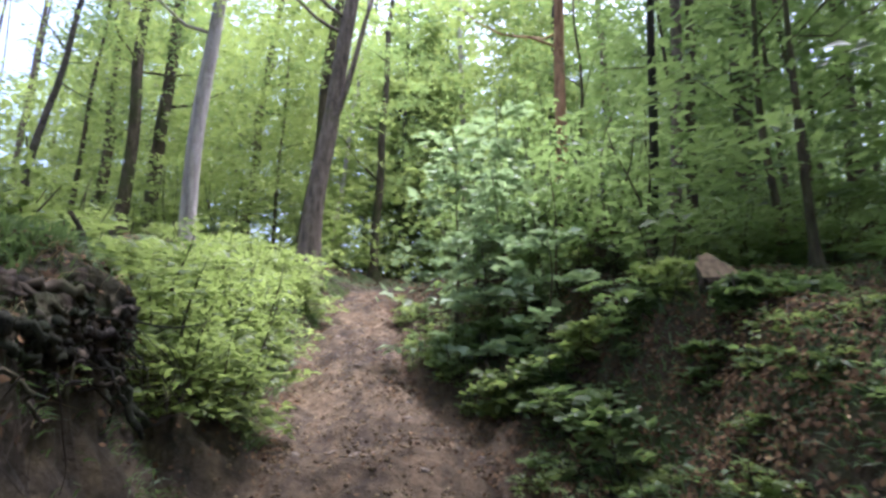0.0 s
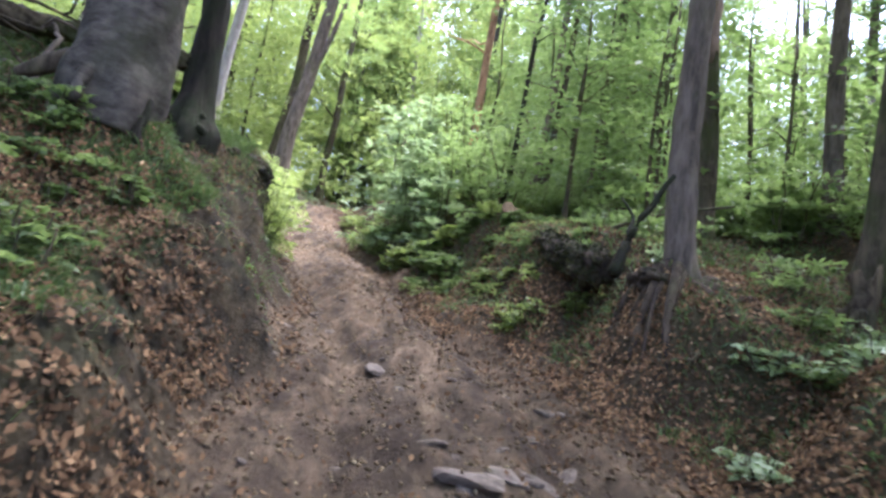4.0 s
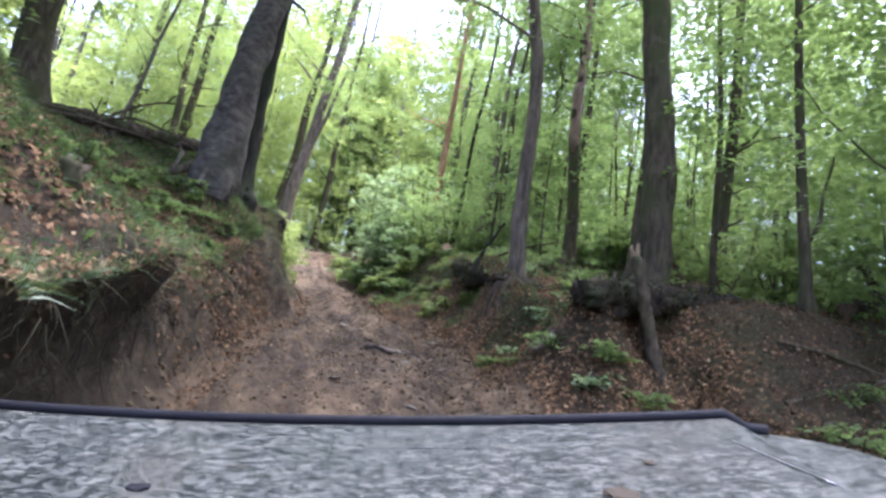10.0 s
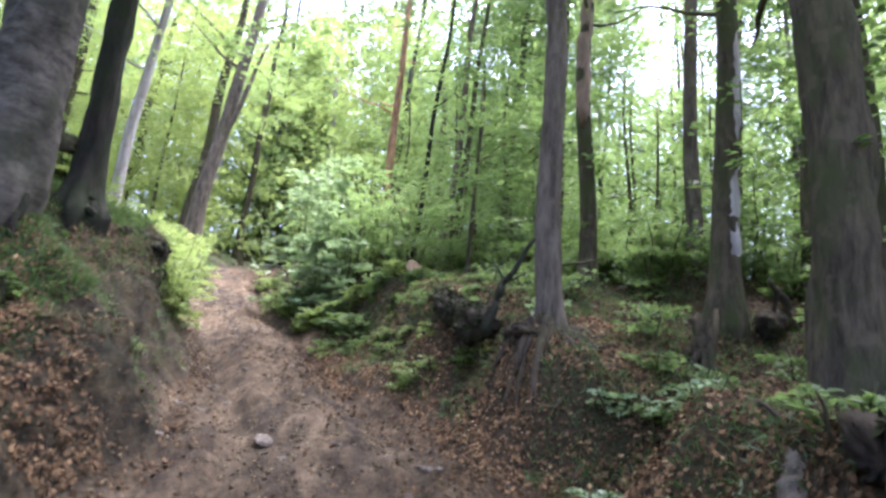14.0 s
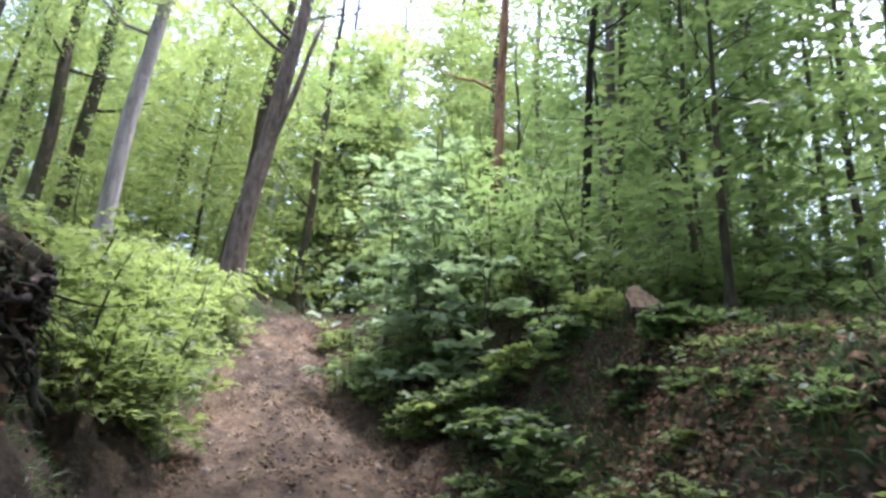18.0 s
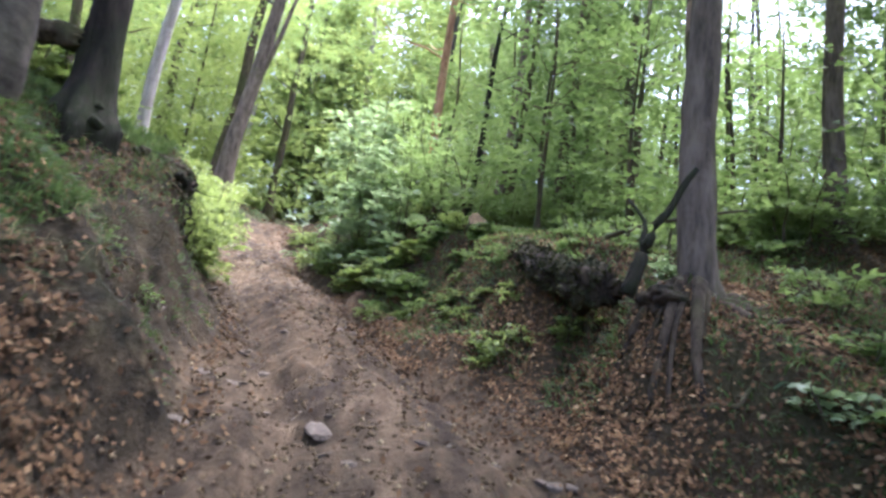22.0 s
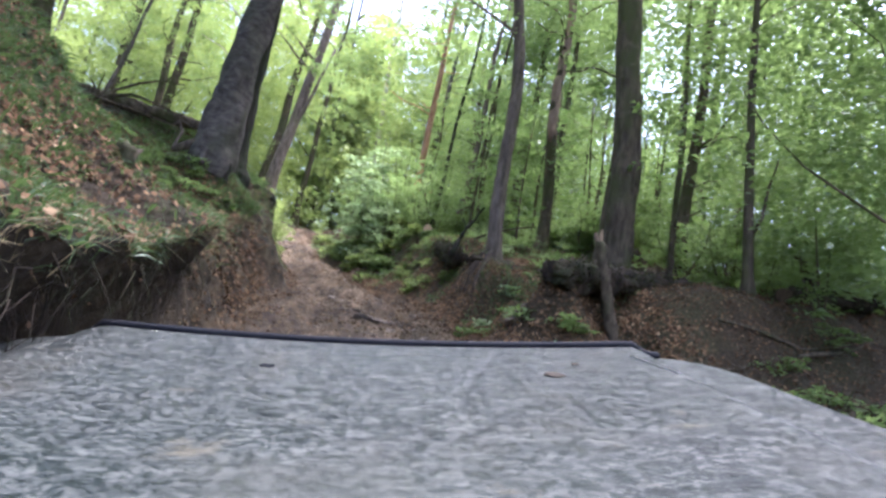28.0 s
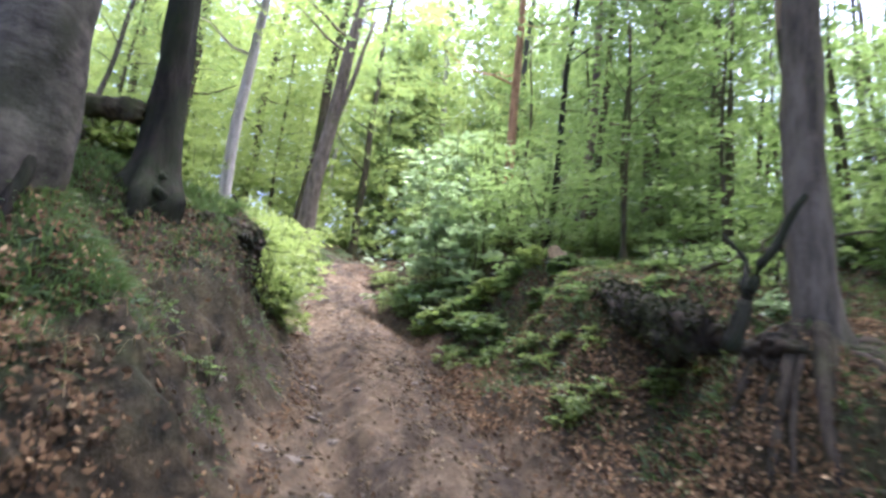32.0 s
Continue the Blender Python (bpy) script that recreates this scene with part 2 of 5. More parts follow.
RIGHT_W = (2.4, 2.2, 1.6, 0.85, 1.0, 1.4, 1.15, 1.5, 1.6, 1.8, 2.0, 1.9, 1.9)
rough_big, rough_mid, rough_small = waves(1, 6.0), waves(2, 1.7), waves(3, 0.5, 14)
edge_wave, rough_fine = waves(4, 1.9), waves(5, 0.24, 16)


def smooth(a, b, x):
    t = np.clip((x - a) / (b - a), 0, 1)
    return t * t * (3 - 2 * t)


def lay(x, y):
    """Road height, distance left of the track's edge, distance right of it."""
    y2 = y + 0.15 * rough_mid(x, y)
    c, h = np.interp(y2, CENTRE_Y, CENTRE_X), np.interp(y2, HALF_Y, HALF_X)
    wob = 0.12 * edge_wave(0 * x, y) + 0.05 * rough_small(0.3 * x, y)
    back = np.interp(y, (0.6, 2.4, 4.2, 6, 8), (0, 0.05, 0.2, 0.15, 0))
    tuck = np.interp(y, (-2, 0, 3, 6, 9), (0, 0.25, 0.35, 0.2, 0))
    return np.interp(y, ROAD_Y, ROAD_Z), (c - h - back + wob) - x, x - (c + h - wob - tuck), x - c


def ground_z(x, y):
    x, y = np.asarray(x, float), np.asarray(y, float)
    z, u, v, mid = lay(x, y)
    fh, fw = np.interp(y, FACE_Y, FACE_H), np.interp(y, FACE_Y, FACE_W)
    ls, rh, rw = np.interp(y, LEFT_Y, LEFT_S), np.interp(y, RIGHT_Y, RIGHT_H), np.interp(y, RIGHT_Y, RIGHT_W)
    left = fh * smooth(-0.12, 1, u / fw) + ls * np.clip(u - fw, 0, 2.2) + 0.12 * np.clip(u - fw - 2.2, 0, 5) + 0.08 * np.clip(u - fw - 7.2, 0, 30)
    right = 0.22 * smooth(-0.1, 0.7, v) + (rh - 0.22) * smooth(0.3, 1, v / rw) + 0.1 * np.clip(v - rw, 0, 6) - 0.07 * np.clip(v - 9, 0, 40)
    on = 1 - smooth(0, 0.5, np.maximum(u, v))
    ruts = -0.16 * np.exp(-(((np.abs(mid) - 0.72) / 0.2) ** 2)) + 0.04 * np.exp(-((mid / 0.25) ** 2))
    lumps = rough_mid(x, y) * (0.04 + 0.04 * (1 - on)) + rough_small(x, y) * (0.03 + 0.01 * (1 - on)) + rough_fine(x, y) * 0.012 + rough_big(x, y) * 0.1 * (1 - on)
    mound = 0.12 * np.exp(-(((x - 2.55) / 0.42) ** 2) - ((y + 0.35) / 0.55) ** 2) + 0.1 * np.exp(-(((x + 2.2) / 0.55) ** 2) - ((y - 1.7) / 0.6) ** 2) + 0.5 * np.exp(-(((x + 2.25) / 0.55) ** 2) - ((y + 0.15) / 0.55) ** 2)
    mound = mound - 0.8 * np.exp(-(((x - 3.5) / 0.55) ** 2) - ((y + 4.0) / 0.55) ** 2) + 0.48 * np.exp(-(((x - 2.45) / 0.65) ** 2) - ((y + 3.6) / 0.7) ** 2)
    return z + mound + left + right + on * ruts * np.clip(1 - np.abs(y - 2) / 30, 0, 1) + lumps


def gz(x, y):
    return float(ground_z(x, y))


def spread(near_lo, near_hi, step, far, growth=1.16):
    mid = np.arange(near_lo, near_hi + step / 2, step)
    out, s = [], step
    p = near_hi
    while p < far:
        s *= growth
        p += s
        out.append(p)
    low, s, p = [], step, near_lo
    while p > -far:
        s *= growth
        p -= s
        low.append(p)
    return np.r_[low[::-1], mid, out]


def hang(x, y, z):
    """How far the cut bank leans over the track: its lip out, the undercut in."""
    _, u, _, _ = lay(x, y)
    t = np.clip(u / np.interp(y, FACE_Y, FACE_W), 0, 1.6)
    far = np.interp(y, (-11, -9.2, -7.6, -6.2, -5.2, -4.4, 1.3, 2.5, 3.3, 4.5), (0.08, 0.22, 0.32, 0.32, 0.16, 0, 0, 0.2, 0.28, 0))
    return far * np.exp(-(((t - 1.0) / 0.35) ** 2)) - 0.85 * far * np.exp(-(((t - 0.4) / 0.3) ** 2)) + 0.045 * rough_small(y * 1.3, z * 1.7) * np.exp(-(((t - 0.6) / 0.5) ** 2))


def build_ground():
    gx, gy = spread(-5.5, 7.0, 0.07, 700), spread(-11.5, 17.0, 0.08, 700)
    X, Y = np.meshgrid(gx, gy)
    Z = ground_z(X, Y)
    _, u, v, mid = lay(X, Y)
    fw = np.interp(Y, FACE_Y, FACE_W)
    X = X + hang(X, Y, Z)
    ny, nx = X.shape
    verts = np.stack([X, Y, Z], -1).reshape(-1, 3)
    i = np.arange(ny * nx).reshape(ny, nx)
    faces = np.stack([i[:-1, :-1], i[:-1, 1:], i[1:, 1:], i[1:, :-1]], -1).reshape(-1, 4)
    ob = mesh_object("ground", verts, faces, SOIL, smooth=True)
    tagged(ob, "sloping forest floor with a rutted dirt track between earth banks", "ground", kind="structure")
    zone = np.ones((ny * nx, 4), np.float32)
    near = np.maximum(u, v)
    zone[:, 0] = (1 - smooth(-0.1, 0.45, near)).ravel()
    zone[:, 1] = (smooth(-0.05, 0.12, u) * (1 - smooth(1.0, 1.5, u / fw))).ravel()
    zone[:, 2] = (smooth(0.2, 0.9, near)).ravel()
    zone[:, 2] *= np.where((X > 0) & (Y < 1.5), 0.2, 1).ravel()
    zone[:, 2] *= np.where((X < 0) & (Y > 0.2) & (Y < 3.4) & (u < fw * 1.5), 0.15, 1).ravel()
    zone[:, 1] = np.maximum(zone[:, 1], ((X < 0) * (1 - smooth(1.3, 1.8, u / fw)) * smooth(-0.05, 0.12, u) * smooth(0.2, 0.8, Y) * (1 - smooth(3.0, 3.6, Y))).ravel())
    at = ob.data.color_attributes.new("zone", "FLOAT_COLOR", "POINT")
    at.data.foreach_set("color", zone.ravel())
    return ob


build_ground()


# ---- foliage and wood ----
def unit(v):
    return v / np.maximum(np.linalg.norm(v, axis=-1, keepdims=True), 1e-9)


def leaf_arrays(centres, along, normal, size, slim=0.55, fold=0.22):
    """Folded leaf blades, four corners each."""
    side = unit(np.cross(normal, along))
    s = size[:, None]
    if len(centres) < 720 and size.mean() < 0.12:  # near plants: six corners
        t = centres - normal * s * 0.1
        rows = [(-0.5, 0), (-0.2, 0.42), (0.2, 0.4), (0.55, 0), (0.2, -0.4), (-0.2, -0.42)]
        verts = np.stack([t + along * s * a + side * s * slim * 1.15 * w + normal * s * abs(w) * fold for a, w in rows], 1).reshape(-1, 3)
        k = np.arange(len(centres))[:, None] * 6
        return verts, np.concatenate([k + (0, 1, 5), k + (1, 2, 5), k + (2, 4, 5), k + (2, 3, 4)], 1).reshape(-1, 3)
    base, tip = centres - along * s * 0.5, centres + along * s * 0.5 - normal * s * 0.12
    wide = centres - along * s * 0.05 + normal * s * fold * 0.5
    verts = np.stack([base, wide + side * s * slim * 0.5, tip, wide - side * s * slim * 0.5], 1).reshape(-1, 3)
    k = np.arange(len(centres))[:, None] * 4
    faces = np.concatenate([k + (0, 1, 2), k + (0, 2, 3)], 1).reshape(-1, 3)
    return verts, faces


def leaves(name, sprays, heading, length, per, size, material, parent, r, droop=0.15, label="", width=0.45, slim=0.55):
    """A mesh of leaves in flat sprays. sprays: starts; heading: unit ways; length: of each spray."""
    n = len(sprays)
    along = np.repeat(heading, per, 0)
    start, ln = np.repeat(sprays, per, 0), np.repeat(length, per)
    s = r.beta(1.4, 1.1, n * per)
    across = unit(np.cross(along, (0, 0, 1.0)) + 1e-6)
    w = r.uniform(-1, 1, n * per) * width * ln * np.sin(np.pi * np.clip(s, 0.08, 0.95)) ** 0.7
    c = start + along * (s * ln)[:, None] + across * w[:, None]
    c[:, 2] += r.normal(0, 0.05, n * per) * ln - droop * ln * s**2 - 0.12 * np.abs(w)
    turn = np.sign(w) * r.uniform(0.3, 1.2, n * per)
    way = unit(along * np.cos(turn)[:, None] + across * np.sin(turn)[:, None] + r.normal(0, 0.25, (n * per, 3)))
    nrm = unit(np.array((0, 0, 1.0)) + r.normal(0, 0.38, (n * per, 3)))
    nrm = unit(nrm - way * (nrm * way).sum(-1, keepdims=True))
    verts, faces = leaf_arrays(c, way, nrm, size * r.uniform(0.6, 1.3, n * per), slim)
    return mesh_object(name, verts, faces, material, parent, label)


def tube_arrays(points, radii, seg=8, lump=0.0, r=None, flare=None):
    """A bent tapering tube, closed at its ends."""
    p = np.asarray(points, float)
    d = unit(np.gradient(p, axis=0))
    ref = np.where(np.abs(d[:, 2:3]) > 0.9, (1.0, 0, 0), (0, 0, 1.0))
    a = unit(np.cross(d, ref))
    b = np.cross(d, a)
    th = np.linspace(0, 2 * np.pi, seg, endpoint=False)
    rad = np.asarray(radii, float)[:, None] * np.ones(seg)
    if lump and r is not None:
        ph = r.uniform(0, 6.28, 4)
        k = np.arange(len(p))[:, None]
        rad = rad * (1 + lump * (np.sin(2 * th + ph[0] + 0.4 * k) + 0.7 * np.sin(3 * th + ph[1] - 0.7 * k) + 0.5 * np.sin(5 * th + ph[2] + 1.1 * k)) / 1.5)
    if flare is not None:
        rad = rad * flare(th, np.arange(len(p)) / (len(p) - 1))
    ring = p[:, None] + rad[..., None] * (np.cos(th)[:, None] * a[:, None] + np.sin(th)[:, None] * b[:, None])
    verts = np.concatenate([ring.reshape(-1, 3), p[:1], p[-1:]])
    i = np.arange(len(p) * seg).reshape(len(p), seg)
    j = np.roll(i, -1, 1)
    quads = np.stack([i[:-1], j[:-1], j[1:], i[1:]], -1).reshape(-1, 4)
    lo, hi = len(verts) - 2, len(verts) - 1
    caps = np.concatenate([np.stack([j[0], i[0], i[0] * 0 + lo, i[0] * 0 + lo], -1), np.stack([i[-1], j[-1], i[-1] * 0 + hi, i[-1] * 0 + hi], -1)])
    tris = np.concatenate([quads[:, (0, 1, 2)], quads[:, (0, 2, 3)], caps[:, :3]])
    return verts, tris


def join(arrays):
    vs, fs, k = [], [], 0
    for v, f in arrays:
        vs.append(v)
        fs.append(f + k)
        k += len(v)
    return np.concatenate(vs), np.concatenate(fs)


def bent(a, b, n, wobble, r, sag=0.0):
    t = np.linspace(0, 1, n)[:, None]
    p = np.asarray(a) * (1 - t) + np.asarray(b) * t
    w = r.normal(0, wobble, (3, 3))
    p = p + sum(np.sin(np.pi * t * (k + 1)) * w[k] / (k + 1) for k in range(3))
    p[:, 2] -= sag * 4 * (t * (1 - t))[:, 0]
    return p


def rugged(v, radius, r, amount=0.22, fine=14.0):
    """Pushes a stem's skin in and out, as rot and bark do."""
    off = Vector(r.uniform(-50, 50, 3))
    k = np.array([noise.fractal(Vector(q) * (1.3 / radius) + off, 1.0, 2.0, 3) for q in v])
    k2 = np.array([noise.noise(Vector(q) * fine + off) for q in v])
    way = unit(v - v.mean(0) - ((v - v.mean(0)) @ (v[-1] - v[-2]) / max(1e-6, (v[-1] - v[-2]) @ (v[-1] - v[-2])))[:, None] * (v[-1] - v[-2]))
    return v + way * (radius * (amount * k + 0.5 * amount * k2))[:, None]


def in_gap(p):
    """Whether places lie in crown gaps: sun shafts to bend and saplings, view-fitted wedges."""
    s = (p - (-0.8, 10.5, 3.0)) @ np.array((0.204, 0.125, 0.971))
    off = np.hypot((p[:, 0] - (-0.8 + 0.204 * s)) * 0.85, (p[:, 1] - (10.5 + 0.125 * s)) * 0.7)
    gap = (off < 3.2) & (s > 3.0) & (p[:, 1] < 27)
    # second shaft, opened along the sun's way to brighten the tiered saplings
    s2 = (p - (1.1, 7.4, 2.5)) @ np.array((0.204, 0.125, 0.971))
    gap |= (np.hypot(p[:, 0] - (1.1 + 0.204 * s2), p[:, 1] - (7.4 + 0.125 * s2)) < 2.1) & (s2 > 3.2)
    for (x, y, z), a0, a1, e0 in SKY_WEDGES:
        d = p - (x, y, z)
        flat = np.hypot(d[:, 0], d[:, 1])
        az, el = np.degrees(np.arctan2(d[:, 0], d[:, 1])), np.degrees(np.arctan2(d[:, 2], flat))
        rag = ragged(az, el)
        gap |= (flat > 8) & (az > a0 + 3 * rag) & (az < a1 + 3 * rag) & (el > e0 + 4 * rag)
    return gap


# leafless wedges fitted to sky seen from the camera: eye, bearings, lowest angle
SKY_WEDGES = [((0.1, 0, 1.7), -46, -33.5, 20), ((0, -3, 0.8), 37, 47, 27), ((0, -9.8, -0.7), -5, 4, 31)]
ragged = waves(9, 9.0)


old_bark, old_wrinkle = waves(6, 1.2, 12), waves(8, 0.35, 12)


def tree(x, y, radius, lean, label, bark, leaf, height=16.0, lean_y=0.0, low=3.0, sprays=90, reach=2.6, size=0.12, per=34, flare=0.8, limbs=6, seed=1, wobble=0.03, seg=12, zref=None, extra=(), spread_up=1.6, name="tree"):
    """A standing tree: a trunk with root swell, limbs, and a crown of leaf sprays from low to the top."""
    r = np.random.default_rng(seed)
    z0 = gz(x, y)
    if zref is not None:  # x is the trunk's place at the height zref
        x -= lean * (zref - z0)
        z0 = gz(x, y)
    top = thing(name, (x, y, z0), label, "tree", "trees of the wood")
    n = max(10, int(height * (1.6 if seg < 20 else 6)))
    t = np.linspace(0, 1, n) ** 1.35
    hz = -0.35 + t * (height + 0.35)
    w = r.normal(0, wobble, (2, 3))
    px = lean * hz + sum(w[0, k] * np.sin((k + 1.3) * hz * 0.45 + k) for k in range(3))
    py = lean_y * hz + sum(w[1, k] * np.sin((k + 1.1) * hz * 0.4 + k) for k in range(3))
    px, py = px - px[0] + lean * hz[0], py - py[0]
    path = np.stack([px, py, hz], 1)
    rad = radius * (1 - 0.75 * t) * (1 + flare * np.exp(-np.clip(hz, 0, None) / (radius * spread_up)))
    lobes, ph = r.integers(4, 7), r.uniform(0, 6)
    swell = lambda th, s: 1 + (0.25 if seg < 30 else 0.08) * flare * np.exp(-np.clip(hz, 0, None) / (radius * 1.3))[:, None] * np.sin(lobes * th + ph)  # noqa: E731
    v, f = tube_arrays(path, rad, seg, 0.05, r, swell)
    if seg >= 20:  # knots, wrinkles and hollows of an old stem
        a = np.arctan2(v[:-2, 1] - np.interp(v[:-2, 2], hz, py), v[:-2, 0] - np.interp(v[:-2, 2], hz, px))
        dent = 0.028 * old_bark(a * 1.1, v[:-2, 2] * 1.3) + 0.012 * old_wrinkle(a * 0.5, v[:-2, 2])
        v[:-2, 0] += radius * dent * np.cos(a) * 2
        v[:-2, 1] += radius * dent * np.sin(a) * 2
    mesh_object("trunk", v, f, bark, top, smooth=True)

    def at(z):
        return np.array([np.interp(z, hz, px), np.interp(z, hz, py), z])

    for k in range(limbs):
        z = r.uniform(max(low * 0.8, 1.5), height * 0.85)
        ang = r.uniform(0, 2 * np.pi)
        ln = reach * r.uniform(0.5, 1.0)
        p0 = at(z)
        p1 = p0 + np.array((np.cos(ang) * ln, np.sin(ang) * ln, ln * r.uniform(0.1, 0.9)))
        rr = radius * 0.28 * (1 - 0.5 * z / height)
        v, f = tube_arrays(bent(p0, p1, 6, 0.1, r), np.linspace(rr, rr * 0.25, 6), 6)
        mesh_object("limb", v, f, bark, top, smooth=True)
    for z, dx, dy, dz, rr in extra:  # limbs that show singly: from height z, by dx, dy, dz
        p0 = at(z - z0)
        v, f = tube_arrays(bent(p0, p0 + (dx, dy, dz), 9, 0.04, r), np.linspace(rr, rr * 0.45, 9), 8, 0.05, r)
        mesh_object("limb", v, f, bark, top, smooth=True)
    if sprays:
        z = low + (height - low) * r.beta(1.0, 1.15, sprays)
        ang = r.uniform(0, 2 * np.pi, sprays)
        head = unit(np.stack([np.cos(ang), np.sin(ang), r.uniform(-0.15, 0.3, sprays)], 1))
        out = reach * np.sqrt(r.uniform(0, 1, sprays)) * (1.05 - 0.55 * np.clip(z / height, 0, 1))
        start = np.stack([np.interp(z, hz, px), np.interp(z, hz, py), z], 1) + head * (out * 0.55)[:, None]
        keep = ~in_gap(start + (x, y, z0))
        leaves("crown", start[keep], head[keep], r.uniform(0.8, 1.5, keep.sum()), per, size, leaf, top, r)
    return top


def shrub(x, y, height, reach, label, leaf, size=0.09, sprays=26, per=26, stems=3, seed=1, name="shrub", droop=0.25, bark=BARK_DARK, lift=0.15, category="shrub", slim=0.55):
    """Several stems from one root with sprays of leaves."""
    r = np.random.default_rng(seed)
    top = thing(name, (x, y, gz(x, y)), label, category, "undergrowth")
    tips = []
    for k in range(stems):
        ang = 2 * np.pi * k / stems + r.uniform(-0.6, 0.6)
        tip = np.array((np.cos(ang) * reach * 0.55, np.sin(ang) * reach * 0.55, height * r.uniform(0.75, 1.0)))
        p = bent((0.05 * np.cos(ang), 0.05 * np.sin(ang), -0.08), tip, 7, 0.07 * height / 2, r)
        v, f = tube_arrays(p, np.linspace(0.012 + 0.006 * height, 0.004, 7), 6)
        mesh_object("stem", v, f, bark, top, smooth=True)
        tips.append(p)
    tips = np.array(tips)
    which, s = r.integers(0, stems, sprays), r.uniform(lift, 1.0, sprays)
    idx = np.clip((s * 6).astype(int), 0, 6)
    start = tips[which, idx]
    ang = r.uniform(0, 2 * np.pi, sprays)
    head = unit(np.stack([np.cos(ang), np.sin(ang), r.uniform(-0.1, 0.5, sprays)], 1))
    leaves("foliage", start, head, reach * r.uniform(0.5, 0.95, sprays), per, size, leaf, top, r, droop, slim=slim)
    return top


# ---- trees by the track ----
beech, oak = "grey smooth-barked beech tree on the earth bank", "dark-barked slender forest tree with green leaves"
